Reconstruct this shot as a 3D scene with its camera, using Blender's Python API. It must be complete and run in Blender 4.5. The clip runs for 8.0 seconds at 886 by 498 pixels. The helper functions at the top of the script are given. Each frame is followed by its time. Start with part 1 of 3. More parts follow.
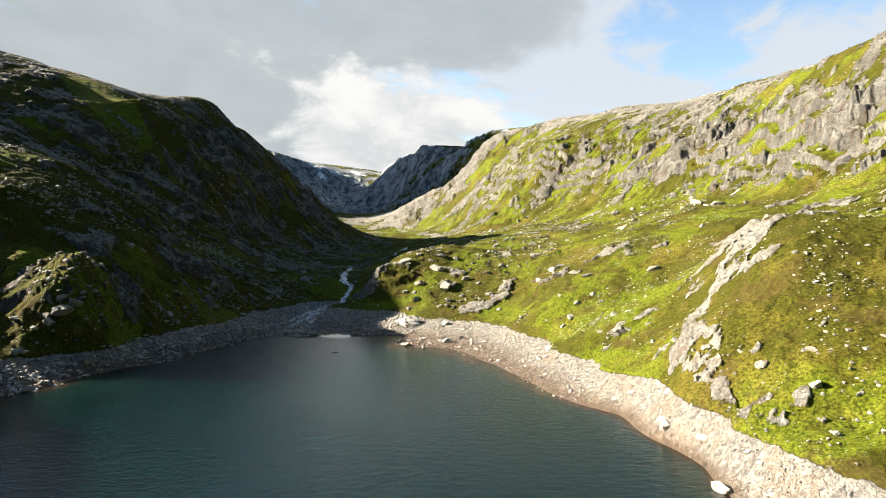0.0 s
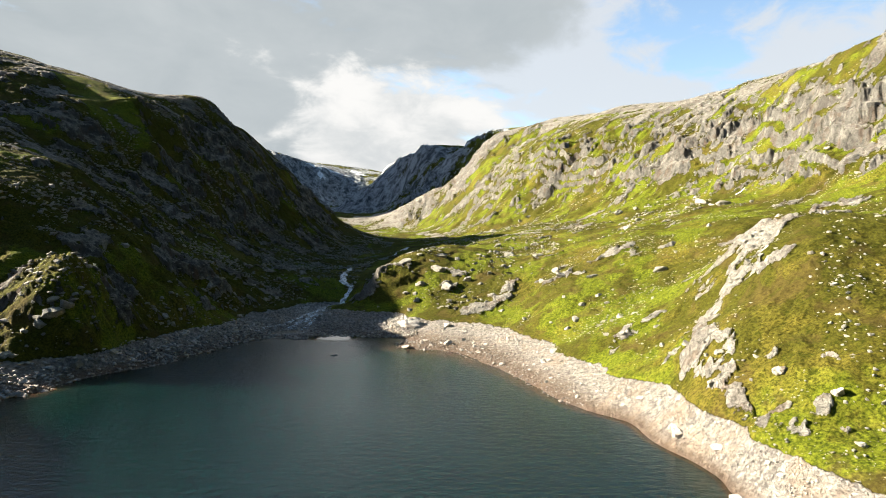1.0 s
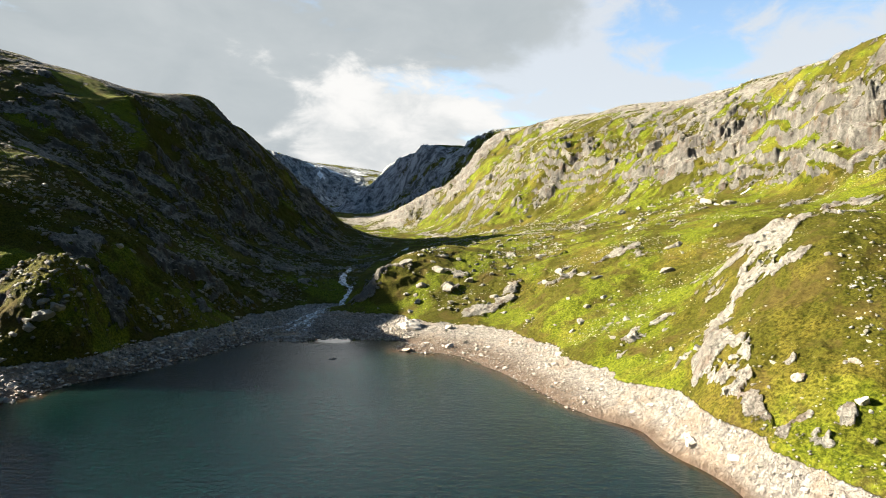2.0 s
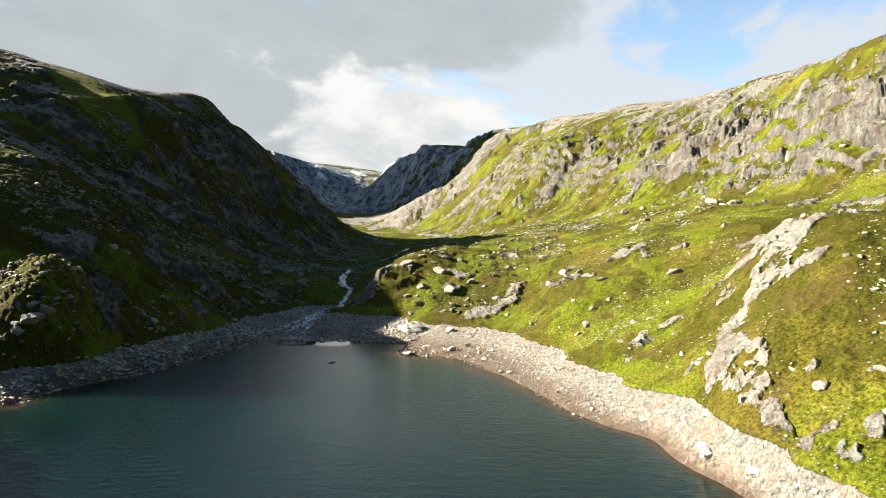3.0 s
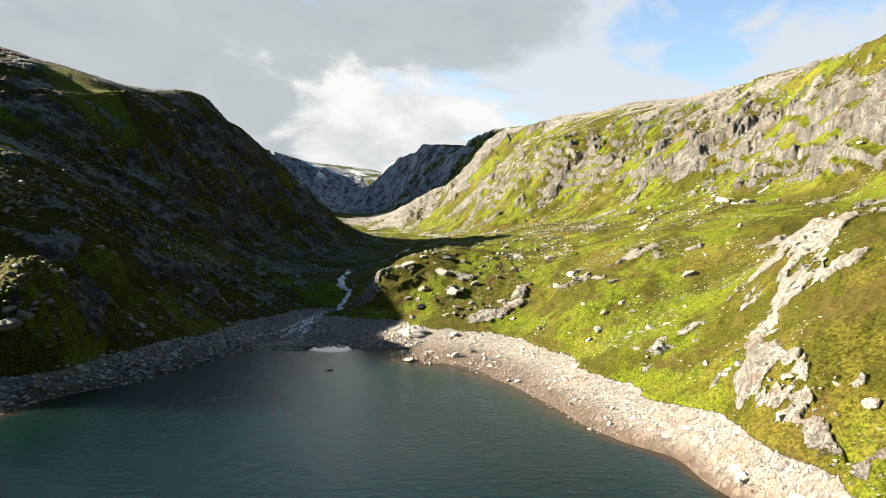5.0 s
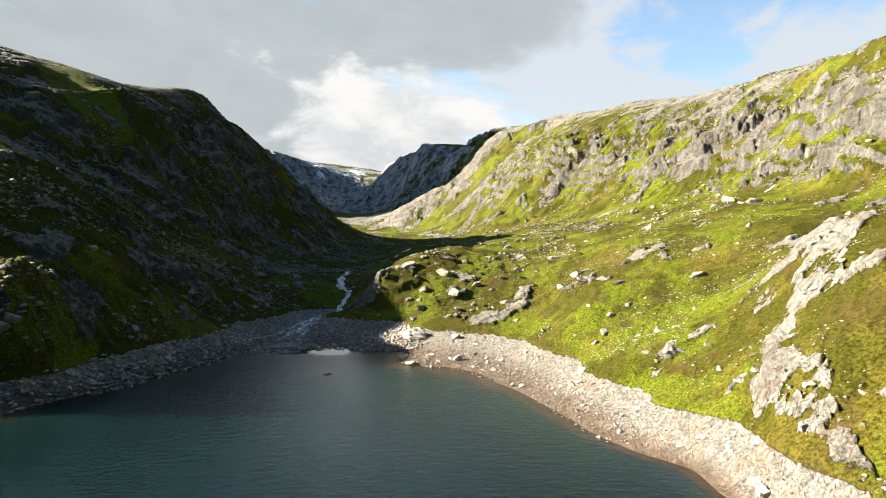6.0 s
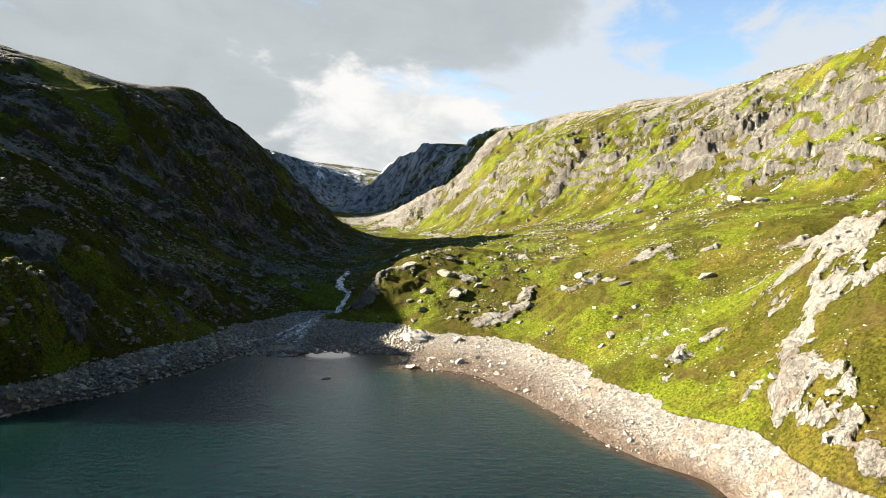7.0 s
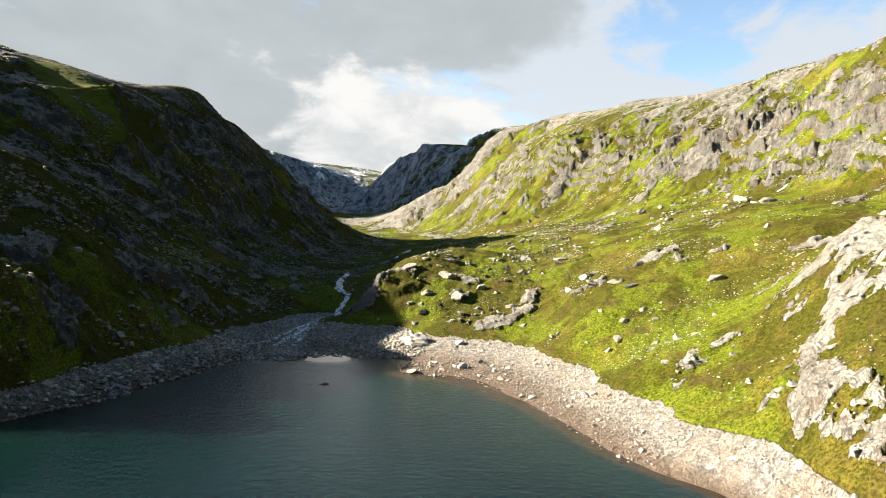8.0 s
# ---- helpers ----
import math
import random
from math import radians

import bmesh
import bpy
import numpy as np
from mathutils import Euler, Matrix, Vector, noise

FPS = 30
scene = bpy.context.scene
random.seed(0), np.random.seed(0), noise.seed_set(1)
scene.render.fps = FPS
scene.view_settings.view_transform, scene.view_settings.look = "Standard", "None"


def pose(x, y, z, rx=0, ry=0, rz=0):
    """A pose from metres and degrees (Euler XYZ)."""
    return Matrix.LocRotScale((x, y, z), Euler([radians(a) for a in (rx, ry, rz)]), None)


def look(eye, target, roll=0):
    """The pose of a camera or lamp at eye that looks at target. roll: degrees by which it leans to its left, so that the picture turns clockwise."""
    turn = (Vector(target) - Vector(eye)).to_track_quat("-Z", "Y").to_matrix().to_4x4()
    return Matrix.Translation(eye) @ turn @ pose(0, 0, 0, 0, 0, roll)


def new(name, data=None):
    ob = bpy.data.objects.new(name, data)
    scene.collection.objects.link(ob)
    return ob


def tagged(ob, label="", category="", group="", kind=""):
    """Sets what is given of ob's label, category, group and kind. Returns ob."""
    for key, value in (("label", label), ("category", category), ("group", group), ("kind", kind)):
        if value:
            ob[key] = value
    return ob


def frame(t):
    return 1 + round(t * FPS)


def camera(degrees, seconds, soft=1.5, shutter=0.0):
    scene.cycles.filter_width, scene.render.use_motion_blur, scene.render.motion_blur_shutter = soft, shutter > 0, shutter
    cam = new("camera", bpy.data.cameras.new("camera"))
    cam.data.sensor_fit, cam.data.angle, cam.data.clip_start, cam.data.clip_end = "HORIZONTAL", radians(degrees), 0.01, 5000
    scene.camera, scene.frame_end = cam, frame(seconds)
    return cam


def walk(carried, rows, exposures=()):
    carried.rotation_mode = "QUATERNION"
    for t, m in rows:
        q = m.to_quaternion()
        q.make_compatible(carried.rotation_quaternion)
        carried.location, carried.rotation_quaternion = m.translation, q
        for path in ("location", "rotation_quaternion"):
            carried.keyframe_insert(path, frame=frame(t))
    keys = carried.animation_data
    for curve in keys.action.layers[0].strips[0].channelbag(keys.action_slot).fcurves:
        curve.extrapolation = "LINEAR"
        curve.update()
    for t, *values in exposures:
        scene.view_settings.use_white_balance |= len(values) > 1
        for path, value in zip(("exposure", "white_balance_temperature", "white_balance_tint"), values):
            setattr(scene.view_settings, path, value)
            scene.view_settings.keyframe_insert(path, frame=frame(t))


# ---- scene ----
cam = camera(70.0, 8.0, soft=1.0)
METRES, EYE, TILT, LEAN, TURN = 50.0, 47.5, -1.35, -1.0, 0.0
ROWS = [
    (0.0, -0.0000, 0.0000, 0.0000, -0.000, -0.000, 0.0),
    (0.5, -0.0067, 0.0624, 0.0020, -0.003, -0.018, 0.0),
    (1.0, -0.0132, 0.1224, 0.0039, 0.001, -0.014, 0.0),
    (1.5, -0.0198, 0.1840, 0.0058, -0.001, -0.009, 0.0),
    (3.0, -0.0400, 0.3712, 0.0118, 0.012, 0.024, 0.0),
    (3.5, -0.0469, 0.4353, 0.0138, 0.013, 0.029, 0.0),
    (4.0, -0.0534, 0.4962, 0.0158, 0.011, 0.038, 0.0),
    (4.5, -0.0603, 0.5598, 0.0178, 0.012, 0.033, 0.0),
    (6.0, -0.0808, 0.7504, 0.0239, 0.007, -0.001, 0.0),
    (6.5, -0.0877, 0.8143, 0.0259, -0.009, -0.013, 0.0),
    (7.0, -0.0944, 0.8765, 0.0279, -0.009, -0.013, 0.0),
    (7.5, -0.1011, 0.9390, 0.0299, -0.009, 0.018, 0.0),
    (8.0, -0.1077, 1.0000, 0.0318, -0.007, 0.058, 0.0),
]
walk(cam, [(t, pose(0, 0, EYE, TILT, LEAN, TURN) @ pose(METRES * x, METRES * y, METRES * z, 90 + pitch, roll, yaw)) for t, x, y, z, yaw, pitch, roll in ROWS],
     exposures=[(0.0, 2.63), (8.0, 2.63)])

# ---- world, sun ----
SUN_FROM = Vector((-0.967, 0.255, 0.0)).normalized()
SUN_HEIGHT = radians(23)
sun = new("sun", bpy.data.lights.new("sun", "SUN"))
sun.data.energy, sun.data.angle, sun.data.color = 5.0, radians(0.53), (1.0, 0.90, 0.715)
sun.matrix_basis = look(tuple(SUN_FROM * 900 + Vector((0, 300, 900 * math.tan(SUN_HEIGHT)))), (0, 300, 0))


class Nodes:
    """Small helper that writes node trees as expressions."""

    def __init__(self, tree):
        self.tree = tree

    def add(self, kind):
        return self.tree.nodes.new(kind)

    def plug(self, node, slot, value):
        if isinstance(value, bpy.types.NodeSocket):
            self.tree.links.new(value, node.inputs[slot])
        elif value is not None:
            node.inputs[slot].default_value = value

    def math(self, op, a, b=None, c=None, clamp=False):
        node = self.add("ShaderNodeMath")
        node.operation, node.use_clamp = op, clamp
        for i, v in enumerate((a, b, c)):
            self.plug(node, i, v)
        return node.outputs[0]

    def mix(self, fac, a, b, blend="MIX"):
        node = self.add("ShaderNodeMix")
        node.data_type, node.blend_type = "RGBA", blend
        self.plug(node, 0, fac)
        self.plug(node, 6, a if isinstance(a, bpy.types.NodeSocket) else (*a, 1))
        self.plug(node, 7, b if isinstance(b, bpy.types.NodeSocket) else (*b, 1))
        return node.outputs[2]

    def noise(self, vector, scale, detail=4, rough=0.55, warp=0.0):
        node = self.add("ShaderNodeTexNoise")
        self.plug(node, "Vector", vector)
        for slot, v in (("Scale", scale), ("Detail", detail), ("Roughness", rough), ("Distortion", warp)):
            node.inputs[slot].default_value = v
        return node.outputs["Fac"]

    def ramp(self, fac, lo, hi, smooth=True):
        node = self.add("ShaderNodeMapRange")
        node.interpolation_type = "SMOOTHSTEP" if smooth else "LINEAR"
        self.plug(node, 0, fac)
        node.inputs[1].default_value, node.inputs[2].default_value = lo, hi
        return node.outputs[0]

    def stretch(self, vector, x, y, z):
        node = self.add("ShaderNodeMapping")
        self.plug(node, 0, vector)
        node.inputs["Scale"].default_value = (x, y, z)
        return node.outputs[0]


world = bpy.data.worlds.new("sky")
scene.world = world
world.use_nodes = True
world.node_tree.nodes.clear()
n = Nodes(world.node_tree)
way = n.add("ShaderNodeTexCoord").outputs["Generated"]
sky = n.add("ShaderNodeTexSky")
sky.sky_type, sky.sun_disc, sky.sun_elevation, sky.altitude = "NISHITA", False, SUN_HEIGHT, 900.0
sky.sun_rotation = math.atan2(SUN_FROM.x, SUN_FROM.y)
axes = n.add("ShaderNodeSeparateXYZ")
n.plug(axes, 0, way)
azim = n.math("ARCTAN2", axes.outputs[0], axes.outputs[1])
elev = n.math("ARCSINE", axes.outputs[2])


def lobe(a, e, wide, high):
    """A cloud bank centred at azimuth a, elevation e (degrees)."""
    u = n.math("MULTIPLY", n.math("SUBTRACT", azim, radians(a)), 1 / radians(wide))
    v = n.math("MULTIPLY", n.math("SUBTRACT", elev, radians(e)), 1 / radians(high))
    r = n.math("ADD", n.math("MULTIPLY", u, u), n.math("MULTIPLY", v, v))
    return n.math("POWER", 2.718, n.math("MULTIPLY", r, -1.0))


flat = n.stretch(way, 1.0, 1.0, 2.0)
billow = n.noise(flat, 6.0, 9, 0.58, 0.3)
wisp = n.noise(flat, 2.6, 8, 0.55, 0.6)
grey = n.math("ADD", n.math("ADD", lobe(-26, 13.5, 18, 13), n.math("ADD", lobe(2, 20, 12, 6), n.math("MULTIPLY", lobe(-15.5, 6.5, 5, 5), 0.7))), n.math("MULTIPLY", n.math("SUBTRACT", billow, 0.5), 1.3))
grey = n.ramp(grey, 0.30, 0.62)
puff = n.noise(flat, 11.0, 9, 0.6, 0.4)
heap = n.math("ADD", lobe(-4.6, 8.0, 10.5, 6.0), n.math("ADD", n.math("MULTIPLY", n.math("SUBTRACT", billow, 0.5), 1.2), n.math("MULTIPLY", n.math("SUBTRACT", puff, 0.5), 0.9)))
heap = n.ramp(heap, 0.26, 0.60)
banks = n.math("ADD", n.math("MULTIPLY", lobe(31, 15.0, 8, 3.2), 0.8), n.math("ADD", n.math("MULTIPLY", lobe(9, 14.5, 7, 7), 0.8), n.math("MULTIPLY", lobe(18, 11.5, 8, 3), 0.55)))
veil = n.math("ADD", banks, n.math("ADD", n.math("MULTIPLY", n.math("SUBTRACT", wisp, 0.5), 1.8), n.math("MULTIPLY", n.math("SUBTRACT", puff, 0.5), 1.8)))
veil = n.math("MULTIPLY", n.ramp(veil, 0.08, 0.62), 0.85)
blue = n.mix(1.0, sky.outputs[0], (0.11, 0.11, 0.105), "MULTIPLY")
colour = n.mix(veil, blue, (0.29, 0.30, 0.31))
colour = n.mix(grey, colour, n.mix(billow, (0.150, 0.172, 0.184), (0.250, 0.264, 0.270)))
colour = n.mix(heap, colour, n.mix(n.ramp(n.math("ADD", n.math("MULTIPLY", puff, 0.5), n.math("MULTIPLY", billow, 0.5)), 0.38, 0.62), (0.262, 0.272, 0.276), (0.365, 0.362, 0.354)))
# heavy cloud overhead and behind
aside = n.ramp(n.math("ABSOLUTE", azim), radians(48), radians(75))
over = n.math("MAXIMUM", n.ramp(elev, radians(22), radians(40)), aside)
low_cloud = n.mix(wisp, (0.007, 0.016, 0.032), (0.018, 0.040, 0.074))
high_cloud = n.mix(wisp, (0.029, 0.063, 0.114), (0.070, 0.143, 0.240))
cloudy = n.mix(n.math("MULTIPLY", over, 0.95), colour, n.mix(n.ramp(elev, radians(30), radians(65)), low_cloud, high_cloud))
# the clouds break where the sun stands
toward = n.add("ShaderNodeVectorMath")
toward.operation = "DOT_PRODUCT"
n.plug(toward, 0, way)
toward.inputs[1].default_value = (SUN_FROM * math.cos(SUN_HEIGHT) + Vector((0, 0, math.sin(SUN_HEIGHT))))
clear = n.math("MULTIPLY", n.ramp(n.math("ADD", toward.outputs["Value"], n.math("MULTIPLY", n.math("SUBTRACT", wisp, 0.5), 0.2)), 0.86, 0.98), 0.9)
colour = n.mix(clear, cloudy, n.mix(1.0, sky.outputs[0], (0.20, 0.20, 0.20), "MULTIPLY"))
back = n.add("ShaderNodeBackground")
n.plug(back, 0, colour)
back.inputs[1].default_value = 0.432
n.tree.links.new(back.outputs[0], n.add("ShaderNodeOutputWorld").inputs[0])


# ---- lie of the land: lines of the plan, in metres (x east, y north along the valley) ----
WATERLINE = [(-250, -500), (-240, -150), (-215, 40), (-185, 125), (-150, 163), (-123, 176), (-116, 191), (-110, 210), (-99, 229), (-90, 256), (-84, 282),
             (-70, 294), (-62, 289), (-50, 305), (-36, 297), (-21, 293), (-18, 268), (-5, 265), (15, 240), (24, 220), (28, 208), (33, 191),
             (41, 176), (48, 167), (49, 155), (53, 141), (55, 129), (54, 117), (60, 90), (70, 40), (95, -60), (130, -250), (150, -500)]
TURF_LINE = [(-285, -500), (-270, -150), (-238, 50), (-205, 145), (-168, 184), (-136, 194), (-125, 205), (-115, 231), (-107, 264), (-98, 321), (-82, 363),
             (-54, 370), (-25, 334), (-16, 317), (5, 307), (30, 284), (42, 254), (43, 235), (51, 210), (54, 183, 7.5), (58.5, 164, 9), (59.4, 145, 9),
             (60.3, 128, 9), (64, 114, 9), (66, 104, 9), (70, 98, 9), (80, 78, 8), (98, 40), (125, -60), (160, -250), (185, -500)]
WEST_CREST = [(-494, 705, 230), (-424, 654, 217), (-344, 583, 188), (-306, 543, 173), (-282, 553, 166), (-261, 578, 163), (-242, 613, 172),
              (-236, 643, 175), (-231, 693, 158), (-225, 728, 157), (-215, 762, 145), (-203, 802, 129), (-186, 817, 106), (-173, 826, 83),
              (-159, 851, 65), (-148, 900, 52)]
WEST_SLOPE = [(-187, 273, 61), (-211, 326, 83), (-151, 275, 45), (-204, 401, 73), (-137, 275, 37), (-144, 332, 39), (-122, 328, 28),
              (-119, 420, 25), (-85, 404, 19), (-202, 466, 91), (-239, 462, 125), (-233, 517, 133), (-214, 526, 98), (-188, 500, 59),
              (-162, 530, 52), (-150, 621, 79), (-207, 702, 118), (-121, 575, 34), (-103, 650, 34),
              (-150, 742, 68), (-136, 740, 58), (-121, 735, 48), (-105, 730, 42), (-85, 715, 37), (-135, 690, 56), (-112, 690, 39)]
WEST_BACK = [(-230, 430, 100), (-330, 330, 108), (-312, 256, 78), (-330, 186, 114), (-335, 120, 116), (-198, 214, 22), (-226, 206, 45), (-250, 222, 52), (-330, 50, 110), (-380, -200, 90), (-318, 418, 137), (-405, 275, 110), (-420, 420, 170), (-600, 300, 190), (-640, 650, 222), (-480, 900, 170), (-300, 650, 160), (-330, 720, 160), (-390, 800, 165),
             (-700, 1100, 230), (-330, 850, 150), (-300, 1050, 100), (-430, 1500, 150), (-800, 2000, 300), (-200, 1000, 58), (-270, 1300, 78), (-350, 1600, 105), (-430, 1900, 135), (-1100, 900, 300), (-900, -300, 220)]
KNOB = [(-131, 222, 35), (-126, 227, 29), (-132, 215, 23), (-136, 208, 14), (-122, 231, 17), (-149, 222, 20), (-146, 210, 10), (-165, 215, 13), (-175, 200, 7)]
EAST_CREST = [(299, 398, 185), (288, 418, 183), (279, 443, 179), (270, 463, 173), (278, 513, 182), (290, 619, 198), (291, 654, 198), (292, 714, 207), (284, 809, 216),
    (257, 930, 236), (236, 1055, 247), (202, 1155, 260), (147, 1205, 250), (100, 1220, 239), (75, 1234, 219), (57, 1254, 193), (44, 1278, 167),
    (-7, 1303, 141), (-54, 1327, 118), (-106, 1351, 92)]
EAST_FOOT = [(202, 266, 72), (206, 296, 73), (208, 351, 76), (213, 396, 85), (202, 441, 81), (201, 481, 87), (191, 536, 100), (183, 596, 104), (170, 672, 107),
             (138, 721, 95), (96, 741, 69), (57, 851, 71), (14, 1001, 68), (-48, 1201, 62)]
EAST_BROW = [(247, 326, 105), (240, 346, 107), (228, 387, 108), (231, 432, 110), (217, 522, 121), (202, 567, 123), (190, 612, 121), (169, 722, 138), (122, 793, 150),
             (100, 812, 132), (63, 952, 120)]
EAST_BACK = [(270, 250, 95), (230, 150, 75), (190, 60, 70), (230, -150, 80), (420, 100, 150), (420, 420, 190), (345, 480, 172), (480, 700, 215), (450, 1000, 235),
             (420, 1300, 250), (700, 300, 230), (800, 1000, 280), (900, -300, 220), (750, 1800, 340)]
MEADOW = [(167, 416, 71), (130, 400, 57), (94, 332, 46), (81, 412, 44), (125, 601, 62), (79, 610, 57), (47, 650, 49), (91, 273, 33), (58, 305, 28),
          (50, 274, 19), (58, 224, 14), (68, 212, 17), (85, 250, 25), (35, 314, 14), (16, 319, 12), (-7, 329, 10), (21, 360, 27), (42, 400, 34),
          (150, 330, 60), (180, 270, 66), (140, 270, 50)]
BENCH = [(-36, 365, 24), (-28, 375, 30), (-17, 390, 36), (-2, 425, 39), (18, 440, 37), (37, 500, 44)]
BENCH_BACK = [(-30, 420, 24), (-12, 470, 30), (20, 540, 38)]
KNOLL = [(108, 220, 53), (116, 210, 55), (139, 218, 56), (91, 187, 43), (95, 171, 43), (87, 187, 36), (76, 180, 26), (67, 178, 18.3),
         (63, 164.6, 15.5), (67, 159.5, 20.6), (72, 150, 21.5), (74, 133, 20), (62, 132, 10), (81.4, 198.5, 26.5), (82, 140, 25.5), (92, 147, 31), (108, 160, 41),
         (76, 117, 13), (140, 170, 52), (130, 282, 53)]
FAR_EAST = [(-249, 2607, 298), (-186, 2407, 309), (-139, 2307, 316), (-85, 2157, 317), (-31, 2057, 291), (23, 2032, 290), (73, 2007, 296), (86, 1907, 322),
    (137, 1808, 337), (178, 1707, 313), (300, 1500, 300)]
FAR_EAST_FOOT = [(-305, 2604, 169), (-169, 2102, 124), (-69, 1702, 120), (6, 1502, 130), (40, 1480, 112)]
FAR_NORTH = [(-931, 3011, 452), (-860, 3010, 418), (-800, 3110, 412), (-748, 3260, 414), (-733, 3510, 427), (-622, 3610, 428), (-507, 3710, 424),
             (-450, 3770, 421), (-330, 3860, 372)]
FAR_NORTH_FOOT = [(-440, 2200, 115), (-523, 2603, 151), (-463, 2803, 151), (-389, 3003, 155)]
# unseen peaks added west of the valley to throw the far massif into shade
SHADE_PEAKS = [(-2350, 2500, 1400), (-2350, 2100, 1300), (-2500, 2900, 1450), (-2800, 2600, 1400), (-2500, 1700, 600), (-1850, 2450, 520), (-2100, 2900, 560), (-1700, 2100, 460), (-2300, 3300, 600),
              (-1400, 2450, 440), (-1350, 3000, 500), (-1500, 1700, 400)]
FAR_BACK = [(-1500, 3000, 500), (-900, 4500, 450), (300, 4500, 420), (600, 3000, 400), (200, 2500, 290), (-100, 3300, 360), (2500, 2500, 400),
            (2500, -1500, 300), (-2500, -1500, 300), (0, -3500, 250), (0, 4900, 420), (-3500, 3500, 450), (3500, 3500, 420)]
VALLEY = [(-71, 469, 19), (-74, 575, 25), (-36, 550, 31), (-33, 750, 40), (-84, 1000, 48), (-168, 1301, 62), (-265, 1801, 86), (-380, 2302, 116),
          (-223, 2002, 97)]
RIVER = [(-75, 300, -1), (-70, 330, 3), (-62, 355, 6), (-55, 389, 10), (-67, 419, 16), (-66, 464, 20), (-63, 530, 24), (-41, 550, 28), (-34, 600, 33),
         (-33, 750, 40)]
LAKE_BED = [(-70, 200, -9), (-20, 200, -10), (-40, 120, -14), (10, 120, -10), (-90, 60, -10), (30, 60, -10), (-20, 0, -20), (-50, 260, -5), (0, -300, -20),
            (-60, -500, -16), (60, -500, -16)]


def stations(line, step, z=None):
    """Points along a line of the plan, no further apart than step metres."""
    out = []
    pts = [np.array((*p, z) if len(p) == 2 else p, float) for p in line]
    for a, b in zip(pts, pts[1:]):
        k = max(1, int(np.linalg.norm((b - a)[:2]) / step))
        out += [a + (b - a) * i / k for i in range(k)]
    return out + [pts[-1]]


NODES = stations(WATERLINE, 40, 0) + stations(TURF_LINE, 40, 6)
for line, step in ((WEST_CREST, 60), (EAST_CREST, 70), (EAST_FOOT, 60), (EAST_BROW, 60), (BENCH, 30), (FAR_EAST, 120), (FAR_NORTH, 150), (RIVER, 40)):
    NODES += stations(line, step)
for spots in (WEST_SLOPE, WEST_BACK, KNOB, EAST_BACK, MEADOW, BENCH_BACK, KNOLL, FAR_EAST_FOOT, FAR_NORTH_FOOT, SHADE_PEAKS, FAR_BACK, VALLEY, LAKE_BED):
    NODES += [np.array(p, float) for p in spots]
NODES = np.array(NODES)
# nodes closer than 4 m to an earlier one are dropped
keep = [i for i in range(len(NODES)) if i == 0 or np.min(np.hypot(*(NODES[:i, :2] - NODES[i, :2]).T)) > 4]
NODES = NODES[keep]
SOFT = 2.0 + 0.012 * np.hypot(NODES[:, 0], NODES[:, 1])


def spread(x, y):
    dx, dy = x[:, None] - NODES[None, :, 0], y[:, None] - NODES[None, :, 1]
    return np.sqrt(dx * dx + dy * dy + SOFT[None, :] ** 2)


system = np.zeros((len(NODES) + 1, len(NODES) + 1))
system[:-1, :-1] = spread(NODES[:, 0], NODES[:, 1])
system[-1, :-1] = system[:-1, -1] = 1
weights = np.linalg.solve(system, np.append(NODES[:, 2], 0))


def lie(x, y):
    """The smooth lie of the land through the plan's lines."""
    out = np.empty(len(x))
    for i in range(0, len(x), 500):
        out[i:i + 500] = spread(x[i:i + 500], y[i:i + 500]) @ weights[:-1] + weights[-1]
    return out


TABLE = np.random.RandomState(7).permutation(4096)
ANGLES = np.random.RandomState(8).rand(4096) * 2 * np.pi
GX, GY = np.cos(ANGLES), np.sin(ANGLES)


def perlin(x, y):
    """Gradient noise, about -0.7 to 0.7."""
    xi, yi = np.floor(x).astype(np.int64), np.floor(y).astype(np.int64)
    xf, yf = x - xi, y - yi
    u, v = xf * xf * xf * (xf * (xf * 6 - 15) + 10), yf * yf * yf * (yf * (yf * 6 - 15) + 10)

    def corner(i, j):
        k = TABLE[(TABLE[(xi + i) & 4095] + yi + j) & 4095]
        return GX[k] * (xf - i) + GY[k] * (yf - j)

    a, b, c, d = corner(0, 0), corner(1, 0), corner(0, 1), corner(1, 1)
    return (a + u * (b - a)) + v * ((c + u * (d - c)) - (a + u * (b - a)))


def fbm(x, y, size, octaves, rough=0.5, ridged=False):
    if len(x) > 20000:
        return np.concatenate([fbm(x[i:i + 16384], y[i:i + 16384], size, octaves, rough, ridged) for i in range(0, len(x), 16384)])
    out, amp = np.zeros_like(x), 1.0
    for k in range(octaves):
        v = perlin(x / size + 17.3 * k, y / size - 9.1 * k)
        out += amp * (0.35 - np.abs(v) if ridged else v)
        size, amp = size / 2.03, amp * rough
    return out


def step01(v, lo, hi):
    t = np.clip((v - lo) / (hi - lo), 0, 1)
    return t * t * (3 - 2 * t)


# ---- the sheet of ground: rings and spokes round the head of the lake, closest together where the land is near ----
RINGS = np.concatenate([[0.5], np.geomspace(20, 96, 30), np.geomspace(97, 950, 900), np.geomspace(958, 4900, 280)])
SPOKES = np.radians(np.concatenate([np.linspace(-180, -46, 70)[:-1], np.linspace(-46, -41, 20)[:-1], np.linspace(-41, 41, 820), np.linspace(41, 46, 20)[1:],
                                    np.linspace(46, 180, 70)[1:-1]]))
RR, AA = np.meshgrid(RINGS, SPOKES, indexing="ij")
XX, YY = RR * np.sin(AA), RR * np.cos(AA)
xs, ys = XX.ravel(), YY.ravel()


